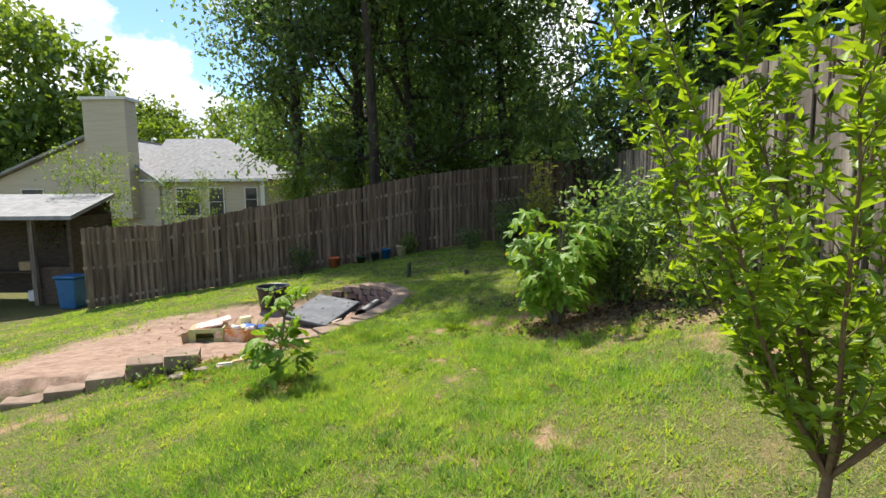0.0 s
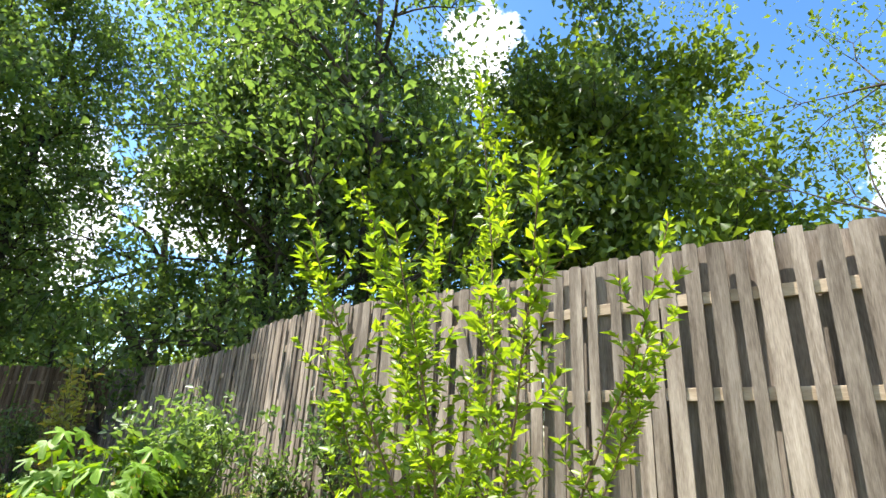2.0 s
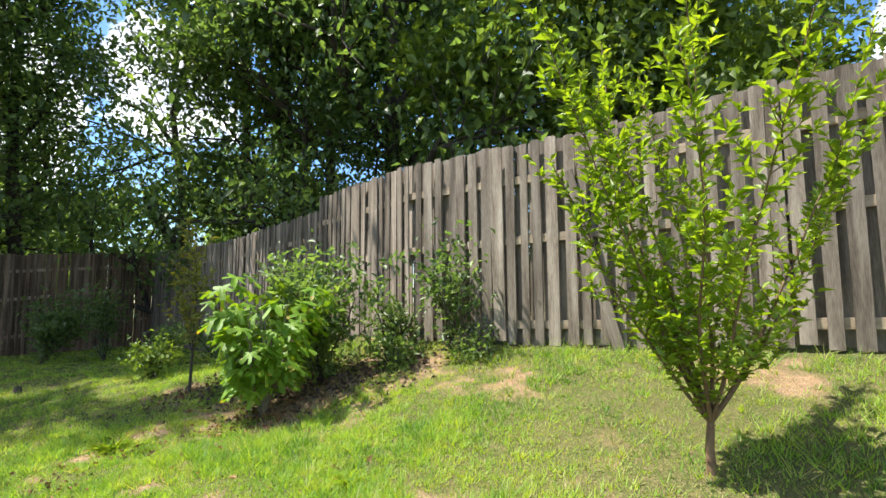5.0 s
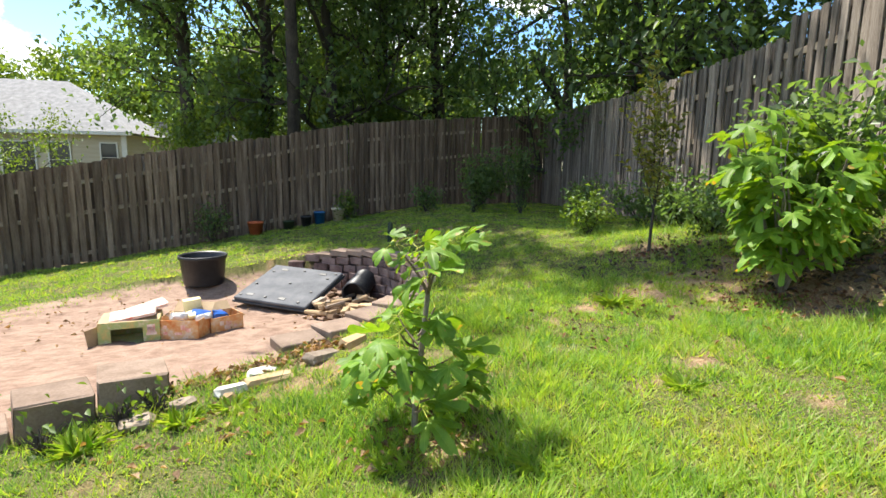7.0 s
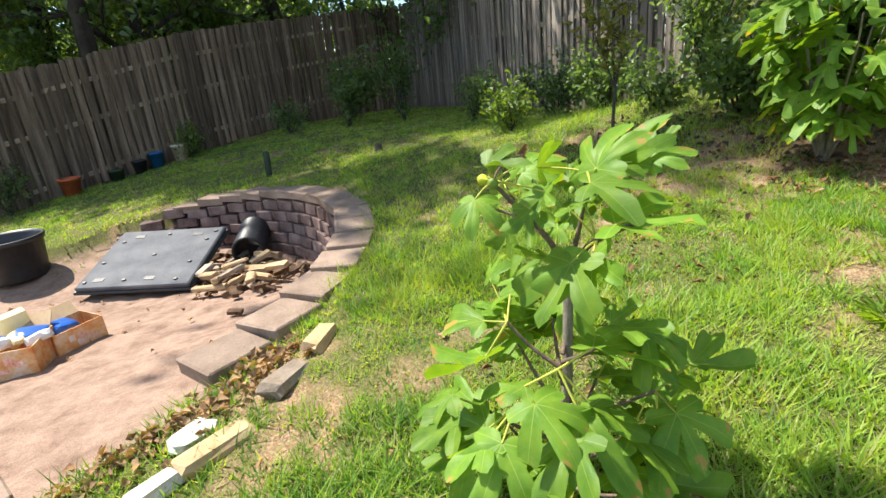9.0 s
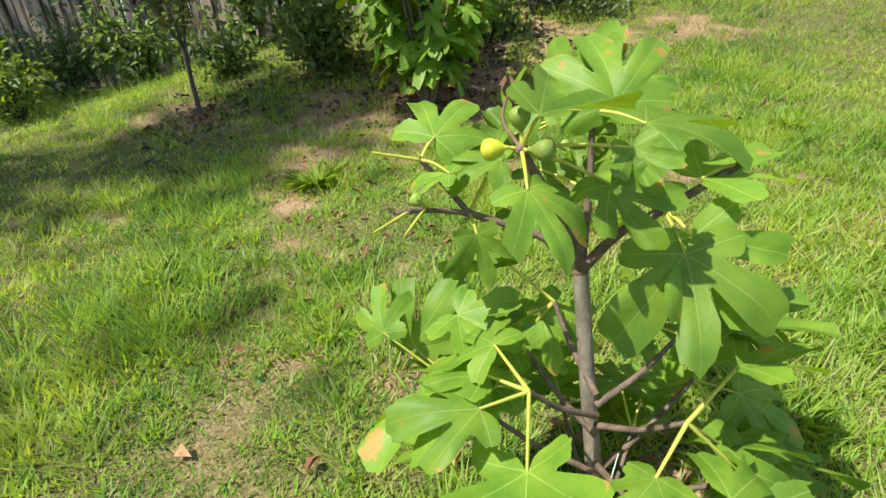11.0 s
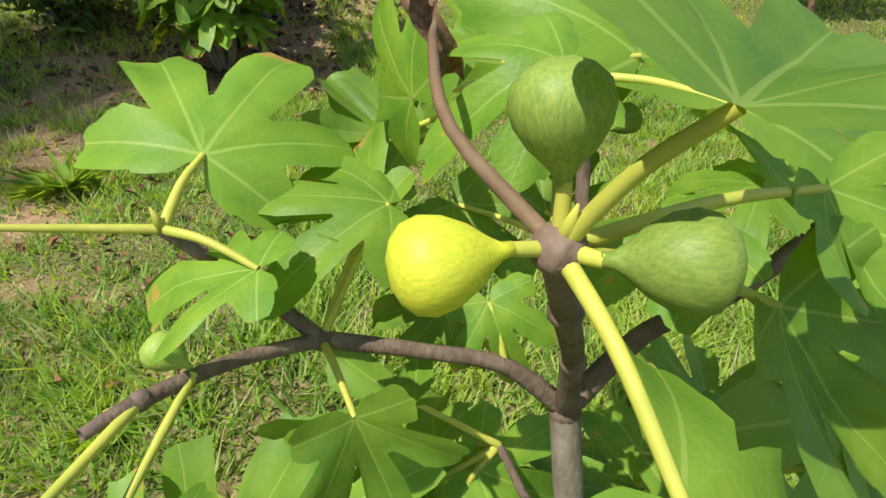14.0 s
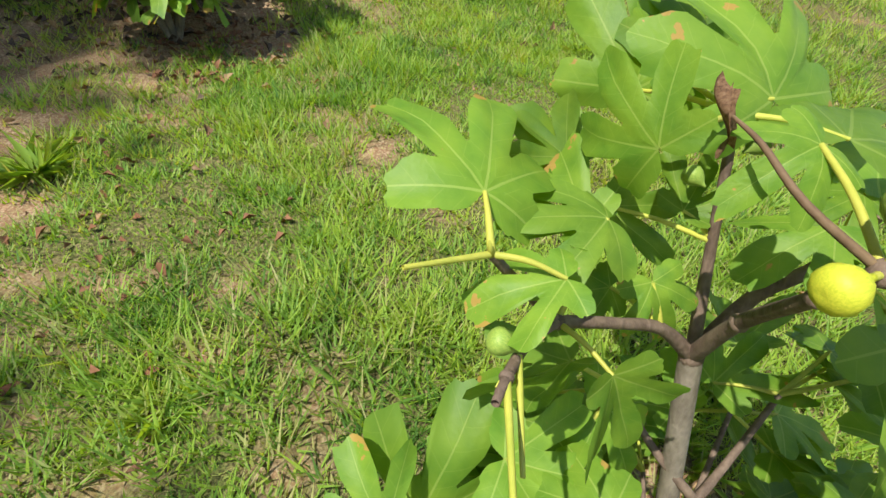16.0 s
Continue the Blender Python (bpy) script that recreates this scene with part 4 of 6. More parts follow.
for q, a in tips + tips[::2]:
    b = a + r2.uniform(-1.9, 1.9)
    jt = q + Vector((math.cos(b) * 0.13, math.sin(b) * 0.13, r2.uniform(-0.08, 0.06)))
    part("leaf", r2.choice(FIG_LEAVES_FAR), fig_bush, aim(jt, (math.cos(b), math.sin(b), r2.uniform(-0.8, 0.0)), (0, 0, 1), r2.uniform(-25, 25)) @ Matrix.Scale(r2.uniform(0.12, 0.19), 4))


# ---- peach tree ----
def leafy_tree(name, label, category, place, seed, stems, leaf_mat, leaf_len, leaf_w, per_m, singles, bark, fork_h, trunk_r, twig_r=0.004, sub=6):
    """A small tree with upright shoots clad in pointed leaves; the first leaves are parts of their own, the rest one mesh."""
    rng, nr = random.Random(seed), np.random.default_rng(seed)
    root = tagged(new(name), label, category)
    root.location = place
    segs, shoots = [], []
    fork_p = Vector((0.02, 0.0, fork_h))
    segs += tube_line([Vector((0, 0, -0.05)), Vector((0.015, 0.01, fork_h * 0.5)), fork_p], [trunk_r * 1.25, trunk_r, trunk_r * 0.85])
    for a, lean, h in stems:
        p, d, r = fork_p.copy(), Vector((math.cos(a) * lean, math.sin(a) * lean, 1)).normalized(), trunk_r * 0.55
        n = 9
        for k in range(n):
            d = (d + Vector([rng.gauss(0, 0.07), rng.gauss(0, 0.07), 0.06])).normalized()
            q = p + d * h / n
            segs.append((p[:], q[:], r, max(twig_r, r * 0.84)))
            r = max(twig_r, r * 0.84)
            if k > 0:
                shoots.append((p.copy(), q.copy(), 0.8 if k < 5 else 1.2))
            for _ in range(sub if 0 < k < n - 1 else 1):
                if rng.random() < 0.75:
                    b = rng.uniform(0, 6.28)
                    sd = (d * 0.6 + Vector((math.cos(b), math.sin(b), rng.uniform(-0.1, 0.6)))).normalized()
                    ln = rng.uniform(0.14, 0.40) * (1.15 - 0.06 * k)
                    t = p.lerp(q, rng.random())
                    m, e = t + sd * ln * 0.5, t + (sd + Vector((0, 0, 0.35))).normalized() * ln
                    segs += [(t[:], m[:], twig_r, twig_r * 0.7), (m[:], e[:], twig_r * 0.7, twig_r * 0.35)]
                    shoots += [(t, m, 1.0), (m, e, 1.3)]
            p = q
    v, f = tubes(segs, 6)
    part("trunk", fast_mesh(name + "_wood", v, f, bark, smooth=True), root)
    pos, out = [], []
    for p, q, w in shoots:
        ln = (q - p).length
        for _ in range(max(1, int(ln * per_m * w))):
            pos.append(p.lerp(q, rng.random())[:])
            b = rng.uniform(0, 6.28)
            d = (q - p).normalized() * 0.75 + Vector((math.cos(b), math.sin(b), rng.uniform(-0.35, 0.35))) * 0.8
            out.append(d[:])
    pos, out = np.array(pos), np.array(out)
    n = len(pos)
    size = leaf_len * nr.uniform(0.55, 1.25, n)
    v, f = leaf_cards(nr, pos[singles:], out[singles:], size[singles:], size[singles:] * leaf_w, 0.3, 0.22)
    tagged(part("foliage", fast_mesh(name + "_leaves", v, f, leaf_mat, tone=np.repeat(np.clip(nr.normal(0.5, 0.2, n - singles), 0, 1), 2)), root), kind="stuff")
    v, f = leaf_cards(np.random.default_rng(1), np.zeros((1, 3)), np.array([[1.0, 0, 0]]), np.array([1.0]), np.array([leaf_w]), 0.3, 0.22)
    one = fast_mesh(name + "_leaf", v, f, leaf_mat, tone=[0.55, 0.55])
    for i in range(singles):
        part("leaf", one, root, aim(pos[i], out[i], (rng.uniform(-0.5, 0.5), rng.uniform(-0.5, 0.5), 1)) @ Matrix.Scale(float(size[i]), 4))
    return root


PEACH = (1.42, 1.60, zg(1.42, 1.60))
leafy_tree("peach_tree", "young peach tree with bright yellow-green backlit leaves", "tree", PEACH, 21,
           [(0.2, 0.36, 2.4), (1.1, 0.30, 2.5), (2.0, 0.60, 2.1), (2.7, 0.62, 2.1), (3.5, 0.55, 1.9), (4.4, 0.45, 2.1), (5.2, 0.60, 2.2), (5.9, 0.14, 2.9), (2.3, 0.85, 1.6), (5.4, 0.85, 1.6), (2.4, 0.25, 2.5)],
           M_LEAF_PEACH, 0.066, 0.40, 66, 240, M_TWIG, 0.26, 0.022, 0.003, 4)
SAP = (1.36, 7.06, zg(1.36, 7.06))
leafy_tree("pear_sapling", "thin young tree with sparse yellowing leaves", "tree", SAP, 8,
           [(0.5, 0.16, 1.7), (2.2, 0.28, 1.3), (4.0, 0.30, 1.2), (5.4, 0.2, 1.5)], M_LEAF_SAP, 0.08, 0.5, 30, 60, M_BARK, 0.45, 0.016, 0.003, 3)


def shrub(name, label, place, seed, height, width, count, leaf, leaf_mat, category="bush"):
    rng, nr = random.Random(seed), np.random.default_rng(seed)
    segs, tips = [], []
    for i in range(9):
        a, lean = rng.uniform(0, 6.28), rng.uniform(0.1, 0.9) * width / height
        grow(rng, (0, 0, -0.03), (math.cos(a) * lean, math.sin(a) * lean, 1), height * rng.uniform(0.45, 0.8), 0.012, 1, 0.5, segs, tips, 0.2, 3, 0.5)
    v, f = tubes(segs, 5)
    wood = fast_mesh(name + "_wood", v, f, M_BARK, smooth=True)
    tp = np.array([t[0] for t in tips])
    pos = tp[nr.integers(0, len(tp), count)] + nr.normal(size=(count, 3)) * 0.10
    pos[:, 2] = np.maximum(pos[:, 2], 0.02)
    size = leaf * nr.uniform(0.6, 1.3, count)
    v, f = leaf_cards(nr, pos, nr.normal(size=(count, 3)) + (0, 0, 0.1), size, size * 0.55)
    return put_tree(name, (wood, fast_mesh(name + "_leaves", v, f, leaf_mat, tone=np.repeat(np.clip(nr.normal(0.45, 0.2, count), 0, 1), 2))), label, category, Matrix.Translation(place), wood_name="stem")


for x, y, s, h, w, c, lf, mt in ((1.75, 14.6, 3, 1.5, 0.8, 1800, 0.10, M_LEAF_DARK), (2.6, 13.6, 4, 1.5, 0.7, 1200, 0.09, M_LEAF_DARK), (2.9, 11.5, 6, 0.8, 0.6, 900, 0.08, M_LEAF_DARK),
                                 (1.75, 9.0, 7, 0.55, 0.4, 700, 0.07, M_LEAF_LIGHT), (2.0, 5.5, 9, 1.25, 0.8, 2600, 0.09, M_LEAF_DARK), (2.0, 6.3, 14, 0.7, 0.7, 1200, 0.08, M_LEAF_DARK), (3.15, 7.4, 12, 1.3, 0.5, 1300, 0.08, M_LEAF_DARK),
                                 (3.12, 4.6, 15, 1.25, 0.45, 800, 0.08, M_LEAF_DARK), (3.0, 8.6, 16, 0.7, 0.8, 1200, 0.08, M_LEAF_DARK), (3.3, 9.9, 17, 0.8, 0.7, 1200, 0.08, M_LEAF_DARK), (-1.2, 16.9, 18, 0.7, 0.5, 500, 0.08, M_LEAF_LIGHT), (-4.5, 15.7, 19, 0.9, 0.5, 500, 0.08, M_LEAF_DARK), (0.8, 15.8, 20, 0.6, 0.8, 600, 0.08, M_LEAF_DARK), (2.55, 4.95, 21, 0.35, 0.5, 500, 0.07, M_LEAF_DARK), (2.95, 5.3, 22, 0.6, 0.5, 600, 0.07, M_LEAF_DARK), (2.9, 4.1, 23, 0.35, 0.4, 350, 0.06, M_LEAF_DARK), (2.3, 7.3, 24, 0.4, 0.6, 600, 0.07, M_LEAF_DARK)):
    shrub("fence_shrub", "leafy green volunteer shrub growing at the fence", (x, y, zg(x, y)), s, h, w, c, lf, mt)

# ---- patio: curved retaining wall of split blocks ----
def block_mesh(w, d, h, seed, material):
    """A split-faced block with a rough bulging front at -y, its base at z 0."""
    rng = random.Random(seed)
    bm = bmesh.new()
    box_bm(bm, (w, d, h), Matrix.Translation((0, 0, h / 2)), bevel=0.008)
    for v in bm.verts:
        if v.co.y < -d / 2 + 0.02:
            v.co.y += rng.uniform(-0.018, 0.008) - 0.024 * (1 - (2 * v.co.x / w) ** 2)
        v.co += Vector([rng.uniform(-0.004, 0.004) for _ in range(3)])
    return bm_mesh("block", bm, material)


CH = 0.122
wall_root = tagged(new("retaining_wall"), "curved low retaining wall of reddish split-face concrete blocks", "retaining wall", kind="structure")
blocks = [block_mesh(0.245, 0.22, CH - 0.014, s, M_BLOCK) for s in range(5)]
caps = [block_mesh(0.335, 0.30, 0.085, s + 20, M_CAP) for s in range(4)]
wall_rng = random.Random(3)


def wall_spot(a):
    x, y = CX + RX * math.cos(a), CY + RY * math.sin(a)
    nx, ny = math.cos(a) / RX, math.sin(a) / RY
    return x, y, math.degrees(math.atan2(ny, nx)) - 90


def wall_top(deg):
    """Height of the wall's upper edge by angle round the bowl."""
    if deg > 62:
        return -0.38 - CH * math.floor((deg - 62) / 9 + 1)
    x, y, _ = wall_spot(radians(deg))
    return float(lawn(x + 0.1, y)) + 0.035


for course in range(8):
    a = -1.25 + (0.07 if course % 2 else 0.0)
    while a < 1.95:
        deg = math.degrees(a)
        x, y, rz = wall_spot(a)
        top = wall_top(deg) - 0.085 * (deg <= 62)
        z = top - CH * (course + 1)
        if z + CH > float(patio_height(y)) - 0.02:
            set_back = -0.018 * course
            n = Vector((math.cos(radians(rz + 90)), math.sin(radians(rz + 90)), 0))
            part("block", wall_rng.choice(blocks), wall_root, pose(x + n.x * set_back + n.x * 0.03, y + n.y * set_back + n.y * 0.03, z, wall_rng.uniform(-1, 1), wall_rng.uniform(-1, 1), rz + wall_rng.uniform(-3, 3)))
        a += 0.30 / math.hypot(RX * math.sin(a), RY * math.cos(a))
a = -1.28
while a < 1.12:
    x, y, rz = wall_spot(a)
    n = Vector((math.cos(radians(rz + 90)), math.sin(radians(rz + 90)), 0))
    part("cap", wall_rng.choice(caps), wall_root, pose(x + n.x * 0.08, y + n.y * 0.08, wall_top(math.degrees(a)) - 0.083, wall_rng.uniform(-1.5, 1.5), wall_rng.uniform(-1.5, 1.5), rz + wall_rng.uniform(-5, 5)))
    a += 0.33 / math.hypot(RX * math.sin(a), RY * math.cos(a))
# stepped edging blocks along the near side of the patio
edge_big = [block_mesh(0.37, 0.30, 0.21, s + 40, M_CAP) for s in range(3)]
for i, (x, y, up) in enumerate(((-3.16, 5.80, 0.13), (-3.53, 5.64, 0.13), (-3.88, 5.46, 0.06), (-4.22, 5.30, 0.03), (-4.56, 5.14, 0.01), (-4.88, 4.98, -0.01))):
    tagged(new("edging_block", edge_big[i % 3]), "buff concrete edging block bedded at the patio's edge", "concrete block", "patio edging blocks").matrix_basis = \
        pose(x, y, float(lawn(x, y)) + up - 0.14, wall_rng.uniform(-2, 2), 3, 24 + wall_rng.uniform(-5, 5))


def stone_mesh(seed, sx, sy, sz, material):
    rng = random.Random(seed)
    bm = bmesh.new()
    bmesh.ops.create_icosphere(bm, subdivisions=2, radius=0.5)
    for v in bm.verts:
        v.co *= 0.85 + 0.3 * rng.random()
        v.co = Vector((max(-0.42, min(0.42, v.co.x)) * sx, max(-0.4, min(0.4, v.co.y)) * sy, max(-0.3, min(0.3, v.co.z)) * sz))
    return bm_mesh("stone", bm, material)


for i, (x, y, sx, sy, rz, mt, lb) in enumerate(((-1.78, 6.04, 0.26, 0.12, 50, M_TANSTONE, "tan broken stone slab along the patio's edge"), (-2.0, 5.84, 0.32, 0.14, 42, M_STONE, "grey stone along the patio's edge"), (-2.32, 5.62, 0.34, 0.13, 22, M_TANSTONE, "tan broken stone slab along the patio's edge"),
                                          (-2.53, 5.56, 0.22, 0.13, 25, M_PALESTONE, "pale broken stone along the patio's edge"), (-2.39, 5.77, 0.2, 0.11, 30, M_PALESTONE, "pale broken stone along the patio's edge"), (-2.54, 5.42, 0.10, 0.06, 20, M_TANSTONE, "small orange-tan stone in the grass"),
                                          (-2.80, 5.50, 0.16, 0.12, 60, M_STONE, "grey stone along the patio's edge"), (-3.0, 5.36, 0.2, 0.12, 10, M_STONE, "grey stone along the patio's edge"))):
    tagged(new("edging_stone", box_mesh("edging_stone", (sx * 0.85, sy * 0.9, 0.07), mt, 0.02, 0.014)), lb, "stone", "stones at the patio's edge").matrix_basis = \
        pose(x, y, zg(x, y) - 0.025, wall_rng.uniform(-6, 6), wall_rng.uniform(-6, 6), rz)

# ---- things on the patio ----
def pallet_lid():
    """A thick moulded plastic lid, about 1.0 by 1.05 m, leaning on the pile, with slots and pegs in its face."""
    root = tagged(new("pallet_lid"), "dusty dark grey plastic pallet lid leaning on rubble", "pallet lid")
    bm = bmesh.new()
    box_bm(bm, (1.0, 1.06, 0.05), bevel=0.012)
    part("panel", bm_mesh("panel", bm, M_LID), root)
    bm = bmesh.new()
    box_bm(bm, (1.04, 1.10, 0.035), Matrix.Translation((0, 0, -0.036)), bevel=0.01)
    part("rim", bm_mesh("rim", bm, M_BLACK), root)
    bm = bmesh.new()
    for x, y in ((-0.33, -0.40), (0.12, -0.40), (-0.28, 0.40), (0.28, 0.40)):
        box_bm(bm, (0.09, 0.06, 0.004), Matrix.Translation((x, y, 0.0272)))
    part("slot", bm_mesh("slot", bm, M_BLACK), root)
    bm = bmesh.new()
    for x, y in ((-0.42, -0.1), (-0.4, 0.3), (0, 0.02), (0, 0.42), (0.40, 0.28), (0.38, -0.14), (0.36, -0.44), (-0.1, -0.42), (-0.44, -0.44), (0.44, 0.44)):
        bmesh.ops.create_cone(bm, cap_ends=True, segments=10, radius1=0.022, radius2=0.016, depth=0.012, matrix=Matrix.Translation((x, y, 0.031)))
    part("peg", bm_mesh("peg", bm, M_BLACK), root)
    return root


# corners: near right (-2.2, 9.05, -1.0), near left (-3.15, 9.75), far right (-1.62, 9.75, -0.70)
A, B, C = Vector((-2.22, 9.02, -0.96)), Vector((-3.22, 9.72, -0.94)), Vector((-1.60, 9.72, -0.66))
ex, ey = (A - B).normalized(), (C - A)
ey = (ey - ex * ey.dot(ex)).normalized()
lid_m = Matrix((ex, ey, ex.cross(ey))).transposed().to_4x4()
pallet_lid().matrix_basis = Matrix.Translation((B + C) / 2 + Vector((0.0, 0.0, 0.03))) @ lid_m @ Matrix.Diagonal(((A - B).length / 1.04, (C - A).length / 1.10, 1, 1))


def turned(name, prof, material, n=28, smooth=True, ribs=0):
    bm = bmesh.new()
    rings = []
    for r, z in prof:
        rings.append([bm.verts.new(((r + (0.006 * math.cos(ribs * i * 6.2832 / n) if ribs else 0)) * math.cos(6.28319 * i / n), (r + 0) * math.sin(6.28319 * i / n), z)) for i in range(n)])
    for a, b in zip(rings, rings[1:]):
        for i in range(n):
            bm.faces.new((a[i], a[(i + 1) % n], b[(i + 1) % n], b[i]))
    bm.faces.new(rings[0])
    return bm_mesh(name, bm, material, smooth=smooth)


pot = tagged(new("plant_pot"), "large empty black plastic nursery pot on bare clay", "plant pot")
pot.location = (-3.72, 10.75, zg(-3.72, 10.75))
part("body", turned("pot_body", [(0.02, 0.0), (0.27, 0.0), (0.285, 0.03), (0.325, 0.40), (0.345, 0.40), (0.35, 0.45), (0.335, 0.455), (0.315, 0.42), (0.27, 0.06), (0.02, 0.05)], M_BLACK), pot)
part("soil", turned("pot_soil", [(0.01, 0.13), (0.27, 0.12), (0.28, 0.10)], M_SOIL), pot)

pipe = tagged(new("drain_pipe"), "short length of black corrugated drain pipe on the rubble", "drain pipe")
prof = []
for i in range(18):
    prof += [(0.155, i * 0.035), (0.168, i * 0.035 + 0.01), (0.168, i * 0.035 + 0.022), (0.155, i * 0.035 + 0.03)]
prof += [(0.14, 0.62), (0.14, 0.01)]
bm = bmesh.new()
rings = [[bm.verts.new((r * math.cos(6.28319 * i / 28), r * math.sin(6.28319 * i / 28), z)) for i in range(28)] for r, z in prof]
for a_, b_ in zip(rings, rings[1:] + rings[:1]):
    for i in range(28):
        bm.faces.new((a_[i], a_[(i + 1) % 28], b_[(i + 1) % 28], b_[i]))
part("body", bm_mesh("pipe_body", bm, M_BLACK, smooth=True), pipe)
pipe.matrix_basis = pose(-1.56, 9.32, -0.83, 84, 0, 160)

# rubble: split wood and bricks behind the lid
for i in range(30):
    x, y = wall_rng.uniform(-2.05, -1.35), wall_rng.uniform(8.3, 9.5)
    if ((x - CX) / RX) ** 2 + ((y - CY) / RY) ** 2 < 0.72:
        sx, sy, sz = wall_rng.uniform(0.14, 0.34), wall_rng.uniform(0.06, 0.11), wall_rng.uniform(0.03, 0.06)
        tagged(new("split_wood", box_mesh("split_wood", (sx, sy, sz), M_CHIP if i % 3 else M_STONE, 0.008, 0.008)), "split pale wood offcut lying in rubble", "wood offcut", "offcuts in the rubble").matrix_basis = \
            pose(x, y, zg(x, y) + wall_rng.uniform(0.0, 0.14), wall_rng.uniform(-18, 18), wall_rng.uniform(-18, 18), wall_rng.uniform(0, 180))
bm_rub = bmesh.new()
for i in range(160):
    x, y = wall_rng.gauss(-1.65, 0.25), wall_rng.gauss(9.0, 0.45)
    if ((x - CX) / RX) ** 2 + ((y - CY) / RY) ** 2 < 0.8:
        s = wall_rng.uniform(0.02, 0.07)
        box_bm(bm_rub, (s * 2.4, s, s * 0.6), pose(x, y, zg(x, y) + wall_rng.uniform(0.0, 0.08), wall_rng.uniform(-30, 30), wall_rng.uniform(-30, 30), wall_rng.uniform(0, 180)))
tagged(new("rubble", bm_mesh("rubble", bm_rub, M_DRY)), "heap of bark chips and rubble behind the lid", "rubble", kind="stuff")


def carton(name, size, material, label, wall=0.006, hole=False, open_top=False):
    """A thin-walled cardboard carton with folded flaps, open on top or with a torn opening in front."""
    root = tagged(new(name), label, "cardboard box")
    sx, sy, sz = size
    bm = bmesh.new()
    box_bm(bm, (sx, sy, wall), Matrix.Translation((0, 0, wall / 2)))
    for s in (-1, 1):
        box_bm(bm, (wall, sy, sz), Matrix.Translation((s * sx / 2, 0, sz / 2 + wall)))
    box_bm(bm, (sx - 0.002, wall, sz), Matrix.Translation((0, sy / 2, sz / 2 + wall)))
    if hole:
        box_bm(bm, (sx * 0.2, wall, sz), Matrix.Translation((-sx * 0.4, -sy / 2, sz / 2 + wall)))
        box_bm(bm, (sx * 0.28, wall, sz), Matrix.Translation((sx * 0.36, -sy / 2, sz / 2 + wall)))
        box_bm(bm, (sx * 0.52, wall, sz * 0.3), Matrix.Translation((-sx * 0.04, -sy / 2, sz * 0.85 + wall)))
    else:
        box_bm(bm, (sx - 0.002, wall, sz), Matrix.Translation((0, -sy / 2, sz / 2 + wall)))
    part("wall", bm_mesh(name + "_wall", bm, material), root)
    bm = bmesh.new()
    if open_top:
        box_bm(bm, (sx * 0.96, sy * 0.4, wall), pose(0, sy * 0.62, sz + sy * 0.13, 40, 0, 0))
        box_bm(bm, (sy * 0.35, sy * 0.9, wall), pose(-sx * 0.62, 0, sz - 0.05, 0, -62, 0))
    else:
        box_bm(bm, (sx, sy, wall), pose(0, 0, sz + wall * 1.6, 2, 1, 0))
        box_bm(bm, (sx * 0.3, sz * 0.9, wall), pose(-sx * 0.58, -sy * 0.52, sz * 0.4, 80, 0, 60))
    part("flap", bm_mesh(name + "_flap", bm, M_CARD_B), root)
    bm = bmesh.new()
    rng = random.Random(len(name))
    for k in range(5):
        w = sx * rng.uniform(0.08, 0.2)
        box_bm(bm, (w, 0.002, sz * rng.uniform(0.12, 0.3)), Matrix.Translation((rng.uniform(-0.4, 0.4) * sx if not hole else sx * 0.36, -sy / 2 - 0.0045, sz * rng.uniform(0.25, 0.75))))
    part("print", bm_mesh(name + "_print", bm, M_WRAP), root)
    return root


BX, BY = -3.85, 7.98
carton("torn_carton", (0.52, 0.36, 0.22), M_CARD_G, "torn green and yellow printed cardboard carton on clay", hole=True).matrix_basis = pose(BX, BY, zg(BX, BY), 0, 0, 10)
carton("orange_carton", (0.42, 0.34, 0.20), M_CARD, "open orange printed cardboard carton full of packaging", open_top=True).matrix_basis = pose(-3.36, 8.0, zg(-3.36, 8.0), 0, 0, -14)
carton("carton", (0.34, 0.30, 0.18), M_CARD, "open orange printed cardboard carton", open_top=True).matrix_basis = pose(-3.05, 8.22, zg(-3.05, 8.22), 0, 0, 32)
tagged(new("cereal_box", box_mesh("cereal_box", (0.17, 0.09, 0.24), M_YELLOWBOX, 0.003)), "pale yellow card box standing in a carton", "box").matrix_basis = pose(-3.32, 8.22, zg(-3.32, 8.2) + 0.12, 4, -5, 20)
for i, (x, y, z, s, mt, lb) in enumerate(((-3.22, 8.06, 0.2, 0.12, M_BLUE, "crumpled blue plastic wrapper"), (-3.08, 8.2, 0.17, 0.14, M_BLUE, "crumpled blue plastic wrapper"), (-3.42, 8.02, 0.2, 0.13, M_WHITE, "crumpled white plastic bag"), (-3.18, 7.98, 0.19, 0.10, M_WHITE, "crumpled white plastic bag"), (-3.4, 8.16, 0.19, 0.10, M_BLUE, "crumpled blue plastic wrapper"), (-3.3, 8.02, 0.21, 0.08, M_YELLOWBOX, "small crumpled yellow wrapper"))):
    tagged(new("wrapper", stone_mesh(60 + i, s * 1.9, s * 1.5, s, mt)), lb, "wrapper", "packaging in the cartons").matrix_basis = pose(x, y, zg(x, y) + z, 10, 12, 60 * i)
